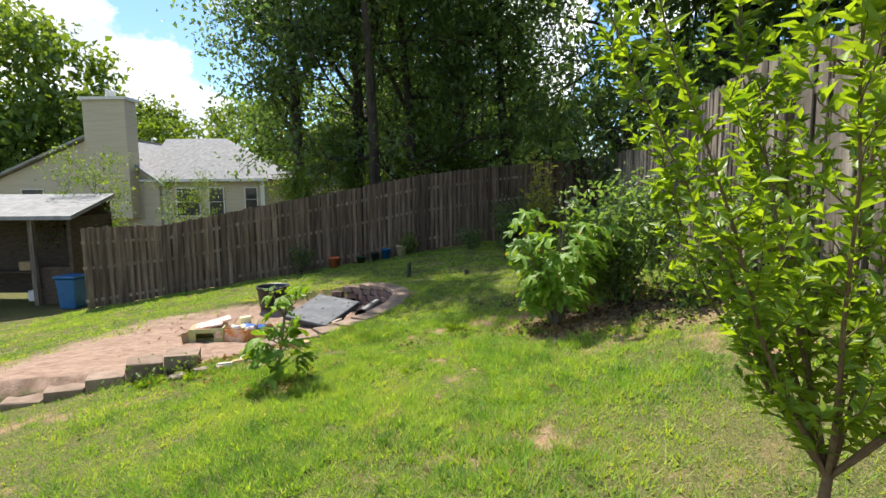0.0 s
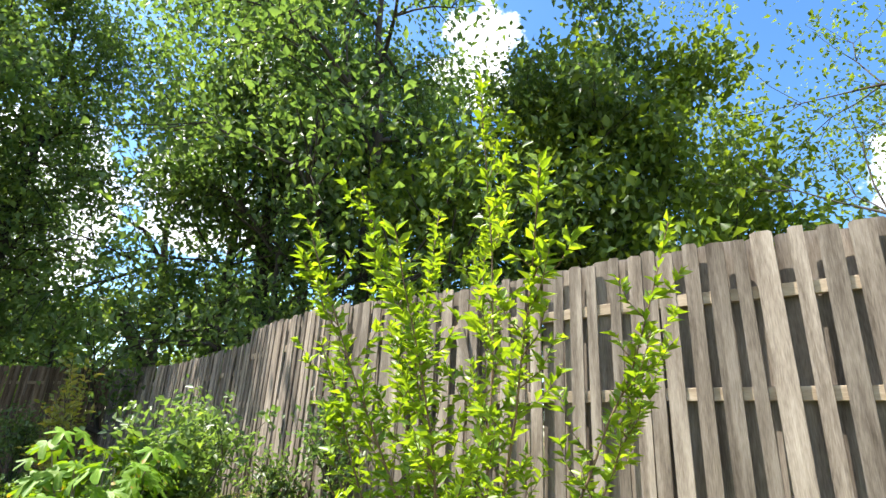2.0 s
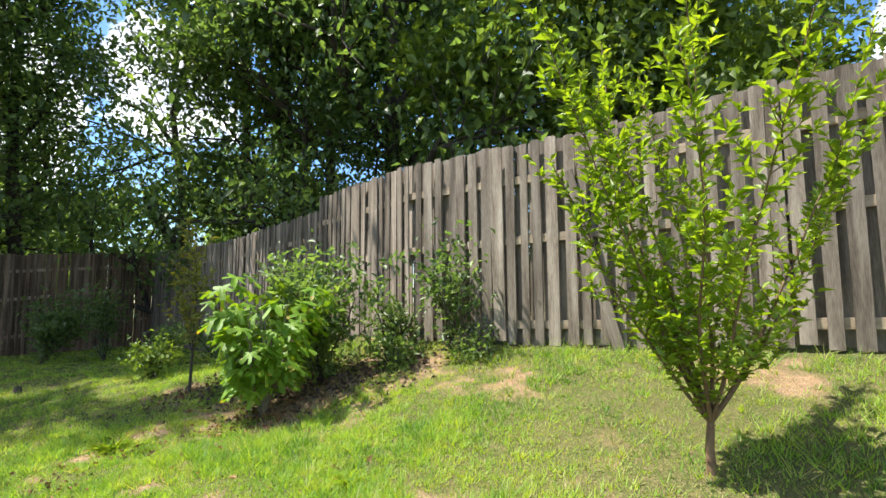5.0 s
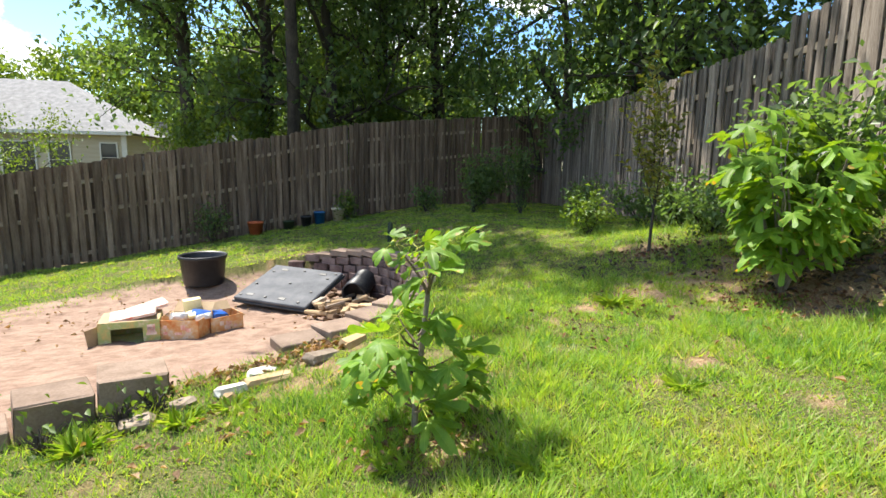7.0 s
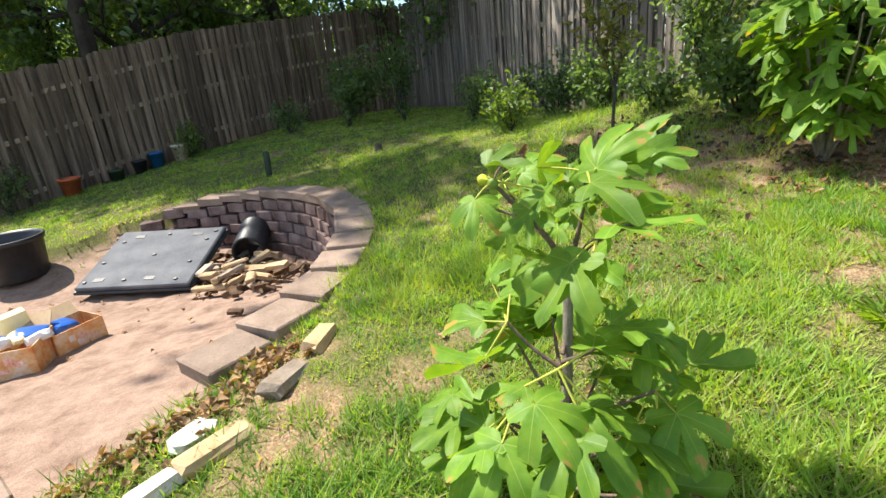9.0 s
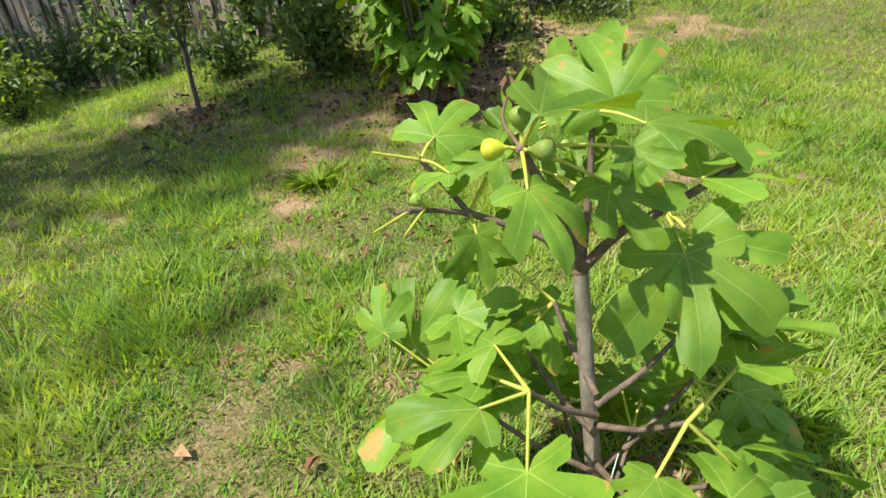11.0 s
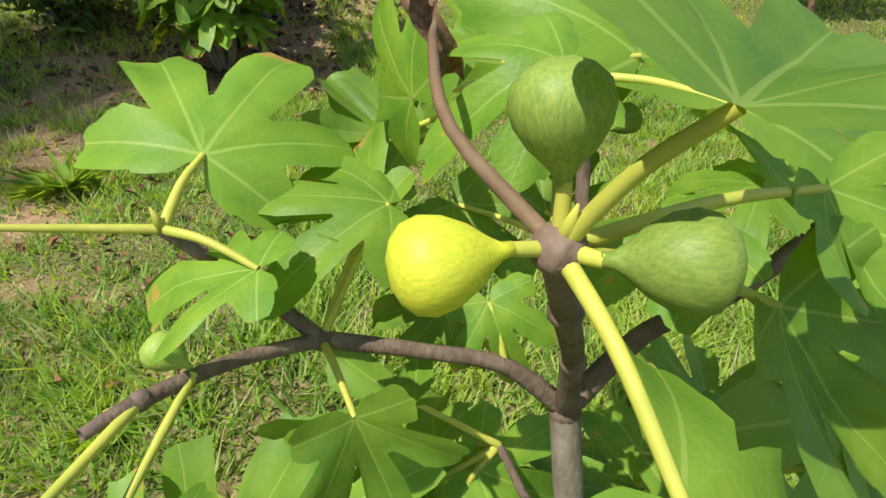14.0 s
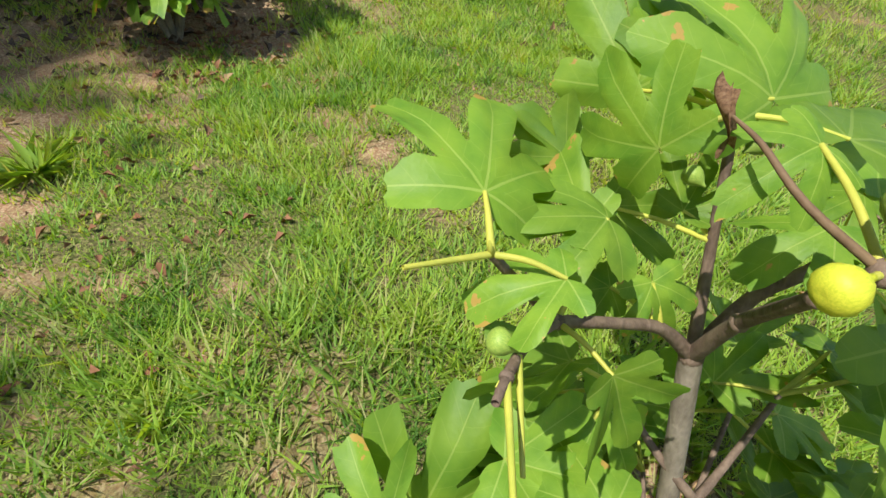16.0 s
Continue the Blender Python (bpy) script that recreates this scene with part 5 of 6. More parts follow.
for i, (x, y, z, sx, sy, rz) in enumerate(((-3.83, 7.98, 0.245, 0.40, 0.26, 12), (-3.75, 8.14, 0.29, 0.36, 0.2, 30))):
    tagged(new("flattened_packet", box_mesh("flattened_packet", (sx, sy, 0.02), M_WRAP, 0.004, 0.012)), "flattened red and white printed packet", "packet", "packets on the carton").matrix_basis = pose(x, y, zg(x, y) + z, 6, -8, rz)

tagged(new("stake", turned("stake", [(0.04, -0.1), (0.045, 0.0), (0.043, 0.31), (0.03, 0.325), (0.005, 0.327)], M_STAKE, 12)), "short dark green post standing in the lawn", "post").matrix_basis = pose(-0.8, 11.2, zg(-0.8, 11.2), 1, 2, 0)
tagged(new("stump", turned("stump", [(0.07, -0.1), (0.06, 0.0), (0.05, 0.11), (0.02, 0.12)], M_BARK, 10)), "small weathered stump in the lawn", "stump").matrix_basis = pose(0.45, 10.2, zg(0.45, 10.2), 1, 2, 0)

# pots along the back fence
for i, (x, y, r, h, mt, lb) in enumerate(((-3.55, 16.2, 0.20, 0.34, M_ORANGE, "terracotta orange plastic pot by the fence"), (-2.75, 16.5, 0.16, 0.22, M_STAKE, "small green pot by the fence"), (-2.3, 16.6, 0.15, 0.28, M_BLACK, "black plastic pot by the fence"),
                                          (-1.95, 16.75, 0.16, 0.34, M_BIN, "blue plastic pot by the fence"), (-1.45, 16.85, 0.18, 0.36, M_BEIGE, "beige plastic pot by the fence"))):
    tagged(new("plant_pot", turned("small_pot", [(0.01, 0), (r * 0.72, 0), (r * 0.95, h * 0.86), (r, h * 0.86), (r, h), (r * 0.9, h), (r * 0.7, 0.03), (0.01, 0.03)], mt, 20)), lb, "plant pot", "pots by the back fence").matrix_basis = pose(x, y, zg(x, y), 0, 0, 0)

# ---- fences ----
fence_run("fence_right", "tall weathered grey shadowbox wooden fence along the bank", [(3.48, -6.0), (3.42, 1.5), (3.36, 5.4), (4.05, 8.25)],
          [(0, 2.86), (7.5, 2.86), (9.3, 2.80), (11.4, 2.84), (14.4, 2.88)], 1)
fence_run("fence_corner", "weathered wooden fence in shade running to the back corner", [(4.10, 8.32), (6.0, 19.9)],
          [(0, 2.66), (4.4, 2.55), (7.8, 2.66), (11.8, 2.80)], 2, foot=0.0)
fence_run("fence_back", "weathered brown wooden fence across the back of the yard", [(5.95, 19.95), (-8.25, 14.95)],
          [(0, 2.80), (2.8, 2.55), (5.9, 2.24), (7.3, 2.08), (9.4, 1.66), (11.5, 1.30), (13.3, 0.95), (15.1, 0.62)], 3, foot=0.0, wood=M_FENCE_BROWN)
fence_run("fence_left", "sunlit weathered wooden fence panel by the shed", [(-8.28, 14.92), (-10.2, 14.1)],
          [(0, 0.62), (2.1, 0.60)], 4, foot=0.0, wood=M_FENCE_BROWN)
# a loose board braced across the right fence
bm = bmesh.new()
box_bm(bm, (0.02, 0.115, 1.95), bevel=0.003)
p0, p1 = Vector((3.30, 2.72, 0.50)), Vector((3.33, 3.22, 2.40))
tagged(new("brace_board", bm_mesh("brace_board", bm, M_FENCE)), "loose weathered board nailed diagonally across the fence", "board").matrix_basis = \
    Matrix.Translation((p0 + p1) / 2) @ pose(0, 0, 0, -math.degrees(math.atan2((p1 - p0).y, (p1 - p0).z)), 0, 0)

# ---- trees beyond the fences ----
OAK = [tree_meshes("oak_%d" % i, 30 + i, h, r, cf, sp, 0.185, 15000, M_LEAF_DARK, lean=ln, limbs=15, puff=0.62)
       for i, (h, r, cf, sp, ln) in enumerate(((18, 0.27, 0.10, 3.1, (0, 0)), (16, 0.22, 0.06, 3.3, (0.03, 0.02)), (20, 0.30, 0.30, 1.9, (-0.02, 0.03))))]
ELM = [tree_meshes("elm_%d" % i, 50 + i, h, r, cf, sp, 0.20, 14000, M_LEAF_LIGHT if i == 1 else M_LEAF_DARK, limbs=13, puff=0.5, spread=0.5)
       for i, (h, r, cf, sp) in enumerate(((15, 0.17, 0.1, 2.6), (9, 0.12, 0.03, 2.3)))]
# Added tree; its unseen leaning crown is placed to dapple the lawn with shade.
SHADE_OAK = tree_meshes("shade_oak", 61, 22, 0.26, 0.52, 3.0, 0.24, 6500, M_LEAF_DARK, lean=(0.012, -0.215), limbs=9, puff=0.42)
SPARSE = tree_meshes("sparse_oak", 77, 11.5, 0.13, 0.35, 3.6, 0.095, 13000, M_LEAF_LIGHT, limbs=10, puff=0.5, spread=0.42)
for x, y, k, s, rz in ((-3.7, 22.0, 0, 1.15, 0), (-6.0, 22.6, 2, 1.05, 120), (2.95, 22.2, 2, 0.95, 40), (-1.2, 22.0, 1, 1.15, 80), (0.8, 24.5, 0, 1.1, 200), (-3.4, 31.0, 2, 1.0, 250), (-2.4, 35.0, 0, 1.0, 300), (2.4, 33.0, 1, 0.9, 20),
                       (9.0, 11.2, 0, 1.2, 100), (8.6, 18.6, 1, 1.2, 170), (13.5, 14.0, 2, 0.85, 220), (8.4, 13.2, 1, 1.12, 15), (7.7, 14.6, 2, 1.2, 310)):
    put_tree("forest_tree", OAK[k], "tall dark-trunked deciduous tree in full leaf behind the fence", "tree", pose(x, y, zg(x, y) - 0.3, 0, 0, rz) @ Matrix.Scale(s, 4), "trees beyond the fence")
for x, y, k, s, rz in ((11.2, 5.4, 0, 0.88, 0), (7.4, 13.6, 0, 0.9, 90), (11.6, 8.2, 1, 1.25, 180), (13.0, 3.6, 1, 1.15, 60), (-0.4, 22.6, 1, 0.62, 30), (-4.9, 22.4, 1, 0.6, 200), (11.4, 24.5, 1, 0.62, 290), (5.4, 27.5, 1, 0.36, 10), (15.5, 29, 0, 0.8, 60)):
    put_tree("forest_tree", ELM[k], "leafy smaller tree behind the fence", "tree", pose(x, y, zg(x, y) - 0.3, 0, 0, rz) @ Matrix.Scale(s, 4), "trees beyond the fence")
put_tree("overhanging_tree", SPARSE, "tree with sparse hanging foliage reaching over the fence", "tree", pose(7.6, -2.6, zg(7.6, -2.6) - 0.3, 0, 0, 30), "trees beyond the fence")
put_tree("forest_tree", SHADE_OAK, "tall tree leaning over the yard, its high unseen crown added to shade the lawn", "tree", pose(-2.6, 20.6, zg(-2.6, 20.6) - 0.3), "trees beyond the fence")
# broken leaning trunk
v, f = tubes(tube_line([(7.9, 21.2, -0.2), (7.3, 21.1, 3.1), (6.5, 21.0, 4.2), (6.05, 21.0, 5.0)], [0.26, 0.22, 0.2, 0.17]) + tube_line([(7.5, 21.1, 2.6), (7.4, 21.2, 5.5), (7.0, 21.4, 8.5), (7.5, 21.5, 11.0)], [0.2, 0.15, 0.11, 0.05]) + tube_line([(7.2, 21.3, 7.0), (6.2, 21.3, 8.2), (4.8, 21.5, 8.5)], [0.1, 0.07, 0.03]), 8)
tagged(new("leaning_trunk", fast_mesh("leaning_trunk", v, f, M_BARK, smooth=True)), "broken leaning dark tree trunk behind the fence", "tree trunk")
FAR = [tree_meshes("far_tree_%d" % i, 90 + i, 11, 0.2, 0.05, 3.6, 0.5, 3500, M_LEAF_LIGHT, limbs=10, puff=0.9) for i in range(2)]
fr = random.Random(9)
for i in range(17):
    x, y = -62 + i * 4.6 + fr.uniform(-1, 1), 62 + fr.uniform(-8, 10)
    put_tree("distant_tree", FAR[i % 2], "distant green tree beyond the houses", "tree", pose(x, y, -2.2, 0, 0, fr.uniform(0, 360)) @ Matrix.Scale(fr.uniform(0.85, 1.3), 4), "distant trees")
for x, y, s in ((-52, 50, 1.9), (-46, 52, 1.7), (-58, 48, 1.9), (-40, 54, 1.5), (9, 45, 0.8), (14, 50, 0.9), (20, 48, 1.0), (24, 40, 1.0), (4, 52, 0.9)):
    put_tree("distant_tree", FAR[int(x) % 2], "distant green tree beyond the fence", "tree", pose(x, y, -0.5, 0, 0, x * 20) @ Matrix.Scale(s, 4), "distant trees")
MYRTLE = tree_meshes("myrtle", 120, 5.0, 0.06, 0.25, 1.2, 0.11, 2000, M_LEAF_LIGHT, limbs=10, puff=0.34)
for x, y, s in ((-13.0, 19.0, 0.98), (-9.9, 19.6, 0.8)):
    put_tree("crepe_myrtle", MYRTLE, "slender ornamental tree with thin foliage behind the fence", "tree", pose(x, y, -2.0, 0, 0, x * 50) @ Matrix.Scale(s, 4), "ornamental trees")


# ---- neighbour's house and shed ----
def prism(bm, pts, y0, y1, index=0):
    a = [bm.verts.new((x, y0, z)) for x, z in pts]
    b = [bm.verts.new((x, y1, z)) for x, z in pts]
    fs = [bm.faces.new(a[::-1]), bm.faces.new(b)] + [bm.faces.new((a[i], a[(i + 1) % len(a)], b[(i + 1) % len(a)], b[i])) for i in range(len(a))]
    for f in fs:
        f.material_index = index


house = tagged(new("house"), "tan single-storey house with grey shingle roof and tall chimney", "house")
bm = bmesh.new()
prism(bm, [(-30.5, -2.2), (-18.9, -2.2), (-18.9, 2.3), (-23.0, 5.3), (-30.5, 2.2)], 34.0, 44)
prism(bm, [(-19.0, -2.2), (-12.2, -2.2), (-12.2, 2.45), (-19.0, 2.45)], 34.4, 43)
part("wall", bm_mesh("house_wall", bm, M_SIDING), house)
bm = bmesh.new()
hip = [bm.verts.new(p) for p in ((-20.4, 33.9, 2.5), (-11.7, 33.9, 2.5), (-11.7, 43.6, 2.5), (-20.4, 43.6, 2.5), (-20.6, 38.5, 5.6), (-16.2, 38.5, 5.6))]
for q in ((0, 1, 5, 4), (1, 2, 5), (2, 3, 4, 5), (3, 0, 4), (0, 3, 2, 1)):
    bm.faces.new([hip[i] for i in q])
for x0, z0, x1, z1 in ((-31.2, 1.95, -22.9, 5.45), (-23.1, 5.45, -18.4, 2.0)):
    prism(bm, [(x0, z0), (x1, z1), (x1, z1 + 0.16), (x0, z0 + 0.16)], 33.6, 44)
part("roof", bm_mesh("house_roof", bm, M_SHINGLE), house)
bm = bmesh.new()
prism(bm, [(-20.4, 2.34), (-11.65, 2.34), (-11.65, 2.52), (-20.4, 2.52)], 33.86, 33.93)
prism(bm, [(-12.3, -2.2), (-12.05, -2.2), (-12.05, 2.4), (-12.3, 2.4)], 34.3, 34.4)
prism(bm, [(-19.0, -2.2), (-18.7, -2.2), (-18.7, 2.4), (-19.0, 2.4)], 34.3, 34.4)
part("trim", bm_mesh("house_trim", bm, M_TRIM), house)
bm = bmesh.new()
prism(bm, [(-22.9, 0), (-20.2, 0), (-20.2, 7.5), (-22.9, 7.5)], 33.0, 34.2)
part("chimney", bm_mesh("chimney", bm, M_SIDING), house)
bm = bmesh.new()
prism(bm, [(-23.05, 7.5), (-20.05, 7.5), (-20.05, 7.68), (-23.05, 7.68)], 32.85, 34.35)
bmesh.ops.create_cone(bm, cap_ends=True, segments=14, radius1=0.3, radius2=0.3, depth=0.5, matrix=Matrix.Translation((-21.4, 33.6, 7.9)))
part("chimney_cap", bm_mesh("chimney_cap", bm, M_TRIM), house)
for x, z, w, h in ((-17.2, 1.0, 1.5, 1.8), (-15.3, 1.0, 0.95, 1.8), (-12.95, 1.15, 0.75, 1.5), (-27.3, 1.5, 1.4, 0.8)):
    win = part("window", None, house, Matrix.Translation((x, 34.38 if x > -19 else 33.98, z)))
    bm = bmesh.new()
    box_bm(bm, (w, 0.03, h))
    part("pane", bm_mesh("pane", bm, M_GLASS), win)
    bm = bmesh.new()
    for s in (-1, 1):
        box_bm(bm, (0.07, 0.08, h + 0.14), Matrix.Translation((s * (w / 2 + 0.035), -0.02, 0)))
        box_bm(bm, (w, 0.08, 0.07), Matrix.Translation((0, -0.02, s * (h / 2 + 0.035))))
    box_bm(bm, (w, 0.04, 0.03), Matrix.Translation((0, -0.022, 0)))
    part("frame", bm_mesh("frame", bm, M_TRIM), win)
far_house = tagged(new("far_house"), "pale roofed neighbouring house beyond the trees", "house")
bm = bmesh.new()
prism(bm, [(-13.5, -2.2), (-8.0, -2.2), (-8.0, 2.3), (-13.5, 2.3)], 46, 54)
part("wall", bm_mesh("far_house_wall", bm, M_SIDING), far_house)
bm = bmesh.new()
prism(bm, [(-14.2, 2.3), (-7.4, 2.3), (-9.5, 3.9), (-13.5, 3.9)], 45.5, 54.5)
part("roof", bm_mesh("far_house_roof", bm, M_SHINGLE), far_house)

shed = tagged(new("open_shed"), "low open-fronted shed with grey roof and dark cluttered inside", "shed")
SZ = -1.95
bm = bmesh.new()
prism(bm, [(-19.0, SZ), (-11.9, SZ), (-11.9, 1.3), (-19.0, 1.3)], 17.95, 18.1)
prism(bm, [(-11.9, SZ), (-11.78, SZ), (-11.78, 0.85), (-11.9, 0.85)], 15.9, 17.95)
prism(bm, [(-13.05, SZ), (-11.9, SZ), (-11.9, -0.75), (-13.05, -0.75)], 15.95, 16.05)
part("wall", bm_mesh("shed_wall", bm, M_DARKWOOD), shed)
bm = bmesh.new()
for x in (-18.9, -15.5, -12.95):
    prism(bm, [(x - 0.07, SZ), (x + 0.07, SZ), (x + 0.07, 0.8), (x - 0.07, 0.8)], 15.75, 15.9)
part("post", bm_mesh("shed_post", bm, M_FENCE), shed)
bm = bmesh.new()
q = [bm.verts.new(p) for p in ((-19.6, 15.3, 0.78), (-11.3, 15.3, 0.78), (-11.9, 18.4, 1.45), (-19.6, 18.4, 1.45), (-19.6, 15.3, 0.90), (-11.3, 15.3, 0.90), (-11.9, 18.4, 1.57), (-19.6, 18.4, 1.57))]
for i in ((0, 1, 2, 3), (7, 6, 5, 4), (0, 4, 5, 1), (1, 5, 6, 2), (2, 6, 7, 3), (3, 7, 4, 0)):
    bm.faces.new([q[k] for k in i])
part("roof", bm_mesh("shed_roof", bm, M_SHINGLE), shed)
bench = tagged(new("workbench"), "cluttered dark workbench inside the shed", "workbench")
bm = bmesh.new()
box_bm(bm, (3.0, 0.7, 0.06), Matrix.Translation((0, 0, 0.9)), 0.005)
for x in (-1.4, 1.4):
    for y in (-0.28, 0.28):
        box_bm(bm, (0.08, 0.08, 0.87), Matrix.Translation((x, y, 0.435)))
part("frame", bm_mesh("bench_frame", bm, M_DARKWOOD), bench)
bench.location = (-14.6, 17.2, SZ)
tagged(new("crate", box_mesh("crate", (0.5, 0.4, 0.35), M_TRIM, 0.02)), "pale plastic crate on the shed floor", "crate").location = (-13.5, 16.6, SZ)
tagged(new("crate", box_mesh("crate", (0.4, 0.3, 0.3), M_CARD_B, 0.01)), "cardboard box on the workbench", "box").location = (-14.3, 17.2, SZ + 0.93)
bin_ = tagged(new("rubbish_bin"), "blue wheeled rubbish bin with a pale lid beside the fence", "bin")
bm = bmesh.new()
box_bm(bm, (0.58, 0.60, 0.9), Matrix.Translation((0, 0, 0.5)), 0.03)
for v_ in bm.verts:
    k = 0.82 + 0.18 * v_.co.z
    v_.co.x, v_.co.y = v_.co.x * k, v_.co.y * k
part("body", bm_mesh("bin_body", bm, M_BIN), bin_)
bm = bmesh.new()
box_bm(bm, (0.66, 0.68, 0.09), Matrix.Translation((0, 0, 0.99)), 0.03)
part("lid", bm_mesh("bin_lid", bm, M_BIN), bin_)
for s in (-1, 1):
    bm = bmesh.new()
    bmesh.ops.create_cone(bm, cap_ends=True, segments=16, radius1=0.11, radius2=0.11, depth=0.05, matrix=Matrix.Translation((s * 0.27, 0.28, 0.11)) @ Matrix.Rotation(1.5708, 4, "Y"))
    part("wheel", bm_mesh("bin_wheel", bm, M_BLACK), bin_)
bin_.location = (-11.15, 14.9, zg(-11.15, 14.9))


# ---- grass, weeds and litter ----
def blades(name, label, category, boxes, material, seed, lo, hi, width, keep=None, tuft=4, spread=0.03):
    """Bent blades in small tufts of one tone, strewn over rectangles (x0, x1, y0, y1, how many blades to the square metre)."""
    nr = np.random.default_rng(seed)
    P = []
    for x0, x1, y0, y1, dens in boxes:
        n = int((x1 - x0) * (y1 - y0) * dens / tuft)
        P.append(np.stack([nr.uniform(x0, x1, n), nr.uniform(y0, y1, n)], axis=1))
    P = np.vstack(P)
    x, y = P[:, 0], P[:, 1]
    ok = (inside_patio(x, y) < nr.uniform(0.05, 0.9, len(x))) & (bareness(x, y) < nr.uniform(0.12, 0.95, len(x)))
    ell = ((x - CX) / RX) ** 2 + ((y - CY) / RY) ** 2
    ok &= ~((ell < 1.16) & (x > -2.3))
    if keep:
        ok &= keep(x, y)
    x, y = x[ok], y[ok]
    m = len(x)
    tone = np.clip(nr.normal(0.42, 0.17, m) + 0.13 * field(x, y, 2.2, 12) + 0.17 * field(x, y, 13.0, 22) + 0.17 * field(x, y, 34.0, 23), 0, 0.85)
    tone = np.where(nr.random(m) < 0.07 + 0.4 * bareness(x, y), nr.uniform(0.9, 1.0, m), tone)
    tall = nr.uniform(0.55, 1.3, m) * np.clip(0.8 + 0.35 * field(x, y, 3.0, 7) + 0.25 * field(x, y, 9.0, 8) + 0.3 * field(x, y, 28.0, 24), 0.3, 1.7)
    cx, cy = np.repeat(x, tuft), np.repeat(y, tuft)
    n = m * tuft
    b = nr.uniform(0, 6.283, n)
    off = spread * np.sqrt(nr.random(n))
    x, y = cx + np.cos(b) * off, cy + np.sin(b) * off
    z = ground_z(x, y) + 0.012 * field(x, y, 5.0, 2) + 0.008 * field(x, y, 14.0, 3) - 0.004
    h = nr.uniform(lo, hi, n) * np.repeat(tall, tuft)
    lean = nr.uniform(0.25, 1.25, n) * h
    a = b + 1.571 + nr.normal(0, 0.6, n)
    w = width * nr.uniform(0.6, 1.5, n)
    base = np.stack([x, y, z], axis=1)
    side = np.stack([np.cos(a), np.sin(a), np.zeros(n)], axis=1) * w[:, None] / 2
    tip = base + np.stack([np.cos(b) * lean, np.sin(b) * lean, h * 0.9], axis=1)
    v = np.stack([base + side, tip, base - side], axis=1).reshape(-1, 3)
    f = np.arange(n * 3).reshape(-1, 3)
    tone = np.clip(np.repeat(tone, tuft) + nr.normal(0, 0.07, n), 0, 1)
    return tagged(new(name, fast_mesh(name, v, f, material, tone=tone)), label, category, kind="stuff")


grass_rng = np.random.default_rng(34)
blades("grass", "short bright green lawn grass with dry blades", "grass", [(-6.0, 3.3, 0.6, 10.5, 13500)], M_BLADE, 31, 0.03, 0.082, 0.0072,
       keep=lambda x, y: grass_rng.random(len(x)) < np.clip(1.3 * np.exp(-((x + 0.4) ** 2 + (y - 4.5) ** 2) / 5.0), 0.17, 1))
blades("far_grass", "mown green lawn in tree shade", "grass",
       [(-10.5, 5.4, 10.5, 19.8, 900), (-10.0, -1.5, 6.0, 10.5, 900), (-9.0, -6.0, 0.5, 6.0, 900), (-13.0, -6.0, 11.0, 15.5, 400)], M_BLADE, 32, 0.03, 0.07, 0.014,
       keep=lambda x, y: y < 14.8 + 0.352 * (x + 8.25), tuft=4, spread=0.06)
blades("tall_weeds", "long grass and weeds along the foot of the fence", "weeds",
       [(2.85, 3.36, 0.3, 7.0, 330), (2.8, 4.2, 7.0, 10.0, 220), (1.6, 2.6, 5.6, 8.5, 220)], M_BLADE, 33, 0.07, 0.22, 0.006)


def clump(seed, n, h):
    nr = np.random.default_rng(seed)
    a, ln = nr.uniform(0, 6.283, n), nr.uniform(0.5, 1, n) * h
    base = np.stack([np.cos(a), np.sin(a), np.zeros(n)], axis=1) * 0.03
    d = np.stack([np.cos(a) * 0.75, np.sin(a) * 0.75, nr.uniform(0.35, 1.1, n)], axis=1)
    v, f = leaf_cards(nr, base, d, ln, np.full(n, 0.004), 0.45, 0.1)
    return fast_mesh("grass_clump", v, f, M_BLADE, tone=np.repeat(nr.uniform(0.3, 0.8, n), 2))


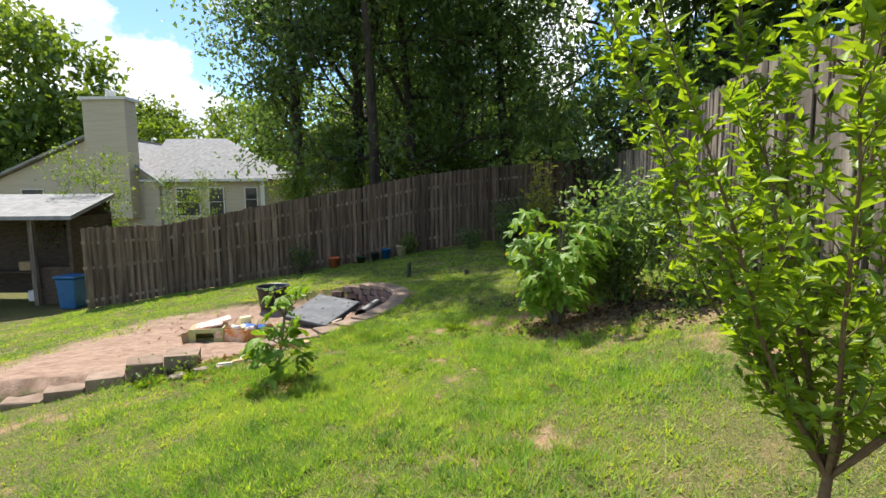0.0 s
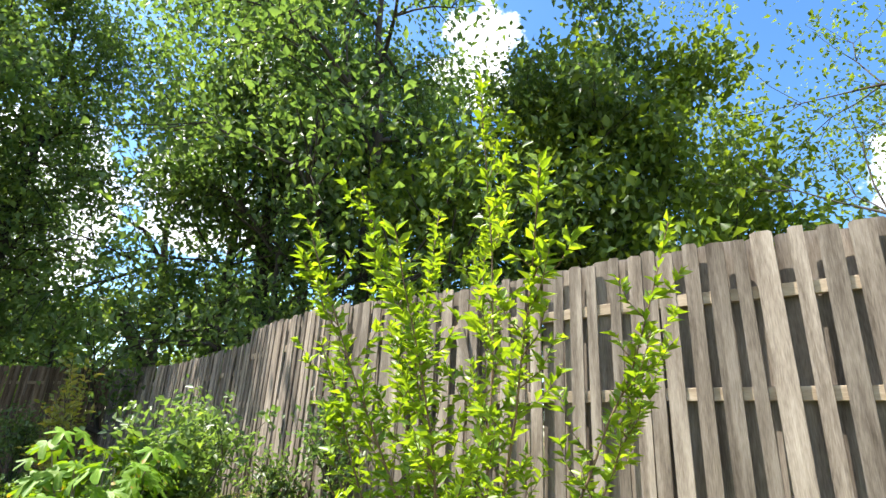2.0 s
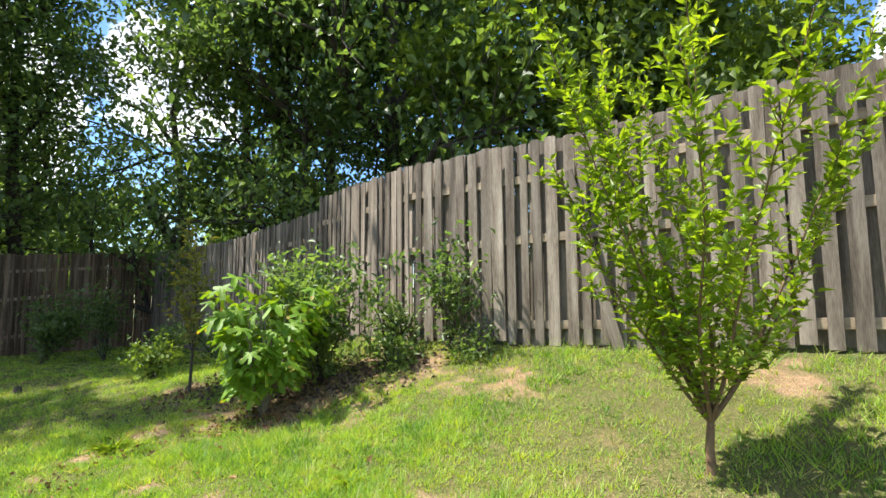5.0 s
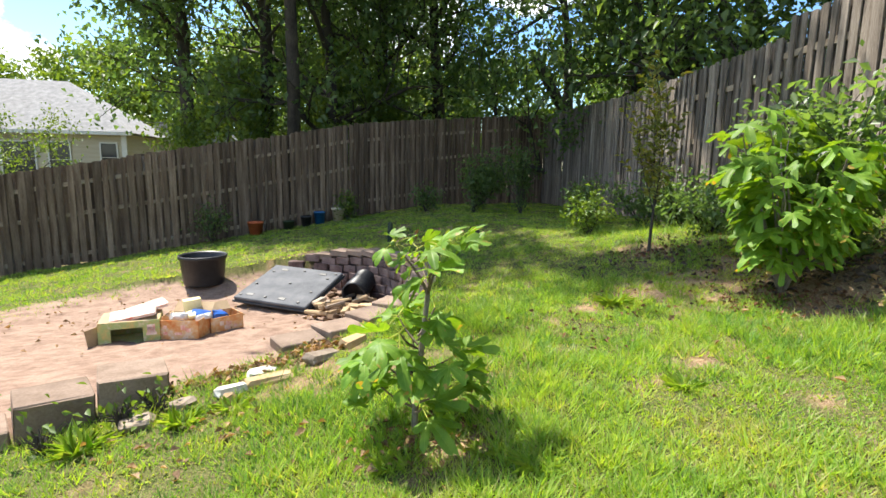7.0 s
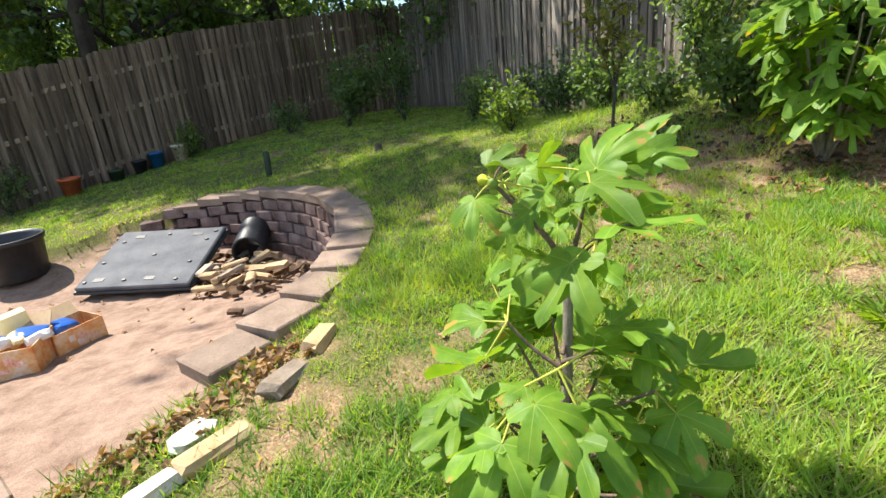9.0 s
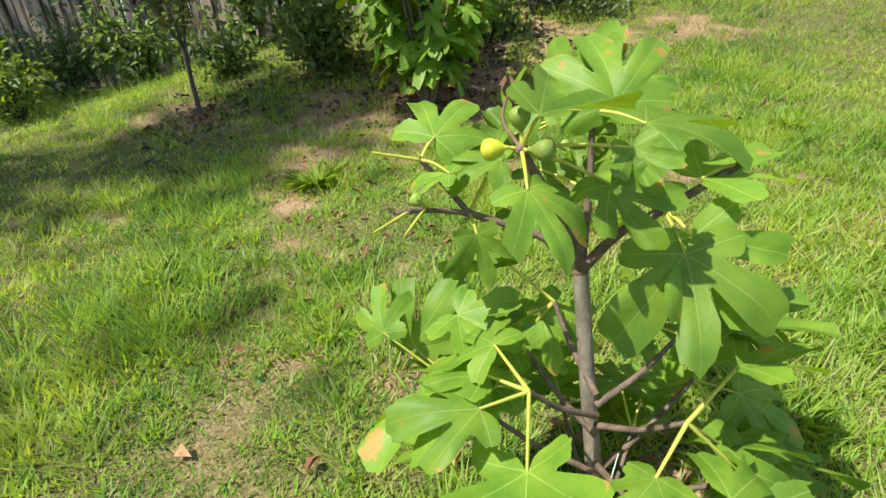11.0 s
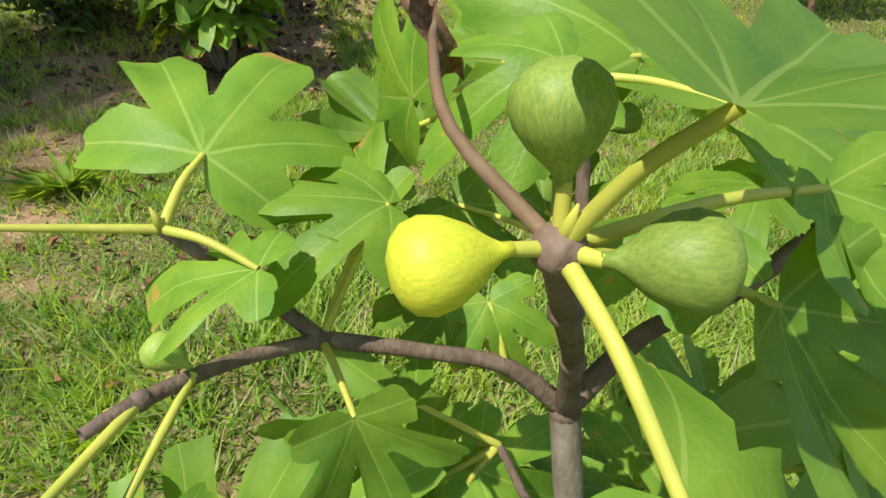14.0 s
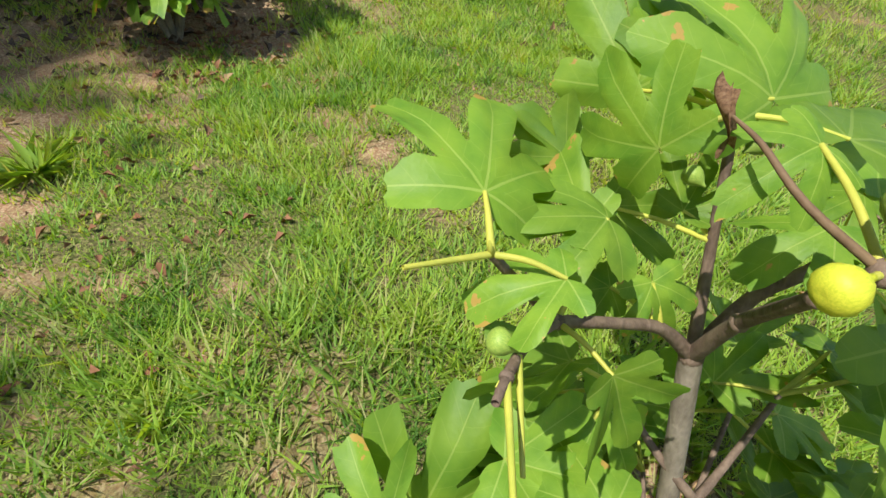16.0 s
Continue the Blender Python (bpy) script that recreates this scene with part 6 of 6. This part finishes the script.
for i, (x, y, h) in enumerate(((0.15, 5.75, 0.2), (-0.9, 5.3, 0.12), (-0.6, 6.1, 0.13), (-2.75, 5.25, 0.16), (-3.2, 5.15, 0.2), (-2.5, 5.3, 0.14), (-1.2, 4.1, 0.13), (-0.3, 4.4, 0.12), (-1.75, 4.35, 0.09), (-1.35, 4.3, 0.09), (0.6, 3.4, 0.1))):
    tagged(new("grass_clump", clump(i, 90, h * 0.8)), "tuft of longer green grass in the lawn", "grass tuft", "grass tufts").matrix_basis = Matrix.Translation((x, y, zg(x, y)))
for i, (x, y) in enumerate(((-3.1, 5.38), (-3.4, 5.25), (-2.95, 5.5))):
    shrub("weed", "broad-leaved green weed by the edging blocks", (x, y, zg(x, y)), 200 + i, 0.16, 0.16, 34, 0.06, M_LEAF_LIGHT, "weed")


def litter(name, label, spots, seed, size, material):
    """Curled dead leaves scattered in gaussian patches (x, y, spread, count)."""
    nr = np.random.default_rng(seed)
    P = np.vstack([np.stack([nr.normal(x, s, n), nr.normal(y, s * 0.7, n)], axis=1) for x, y, s, n in spots])
    z = ground_z(P[:, 0], P[:, 1]) + nr.uniform(0.008, 0.035, len(P))
    pos = np.column_stack([P, z])
    ln = size * nr.uniform(0.5, 1.5, len(P))
    v, f = leaf_cards(nr, pos, nr.normal(size=(len(P), 3)) * (1, 1, 0.35), ln, ln * 0.6, 0.2, 0.4)
    tagged(new(name, fast_mesh(name, v, f, material, tone=np.repeat(nr.uniform(0, 1, len(P)), 2))), label, "dead leaves", kind="stuff")


litter("leaf_litter", "brown dead leaves and chips lying on clay and turf",
       [(-2.02, 6.08, 0.10, 70), (-2.16, 5.98, 0.09, 55), (-2.29, 5.90, 0.09, 65), (-2.44, 5.85, 0.09, 65), (-2.58, 5.86, 0.09, 60), (-2.71, 5.84, 0.09, 50), (-2.9, 5.75, 0.12, 70), (-1.6, 8.7, 0.3, 160), (-4.3, 9.6, 0.6, 90), (-4.0, 8.6, 0.9, 90), (1.5, 5.2, 0.6, 260), (2.0, 6.2, 0.6, 160), (-1.6, 4.5, 0.2, 60), (-2.6, 5.0, 0.3, 60), (0.0, 4.0, 1.8, 70)], 41, 0.045, M_DRY)
litter("clay_clods", "crumbs of red clay under the fig bush", [(1.05, 5.15, 0.25, 200), (1.36, 7.05, 0.2, 120), (-1.6, 4.55, 0.12, 60), (-0.3, 5.5, 0.4, 80)], 42, 0.035, M_SOIL)
litter("bark_mulch", "dark mulch under the bushes", [(1.9, 5.5, 0.5, 500), (2.5, 4.9, 0.4, 400), (1.6, 6.8, 0.5, 250)], 43, 0.05, M_DARKWOOD)
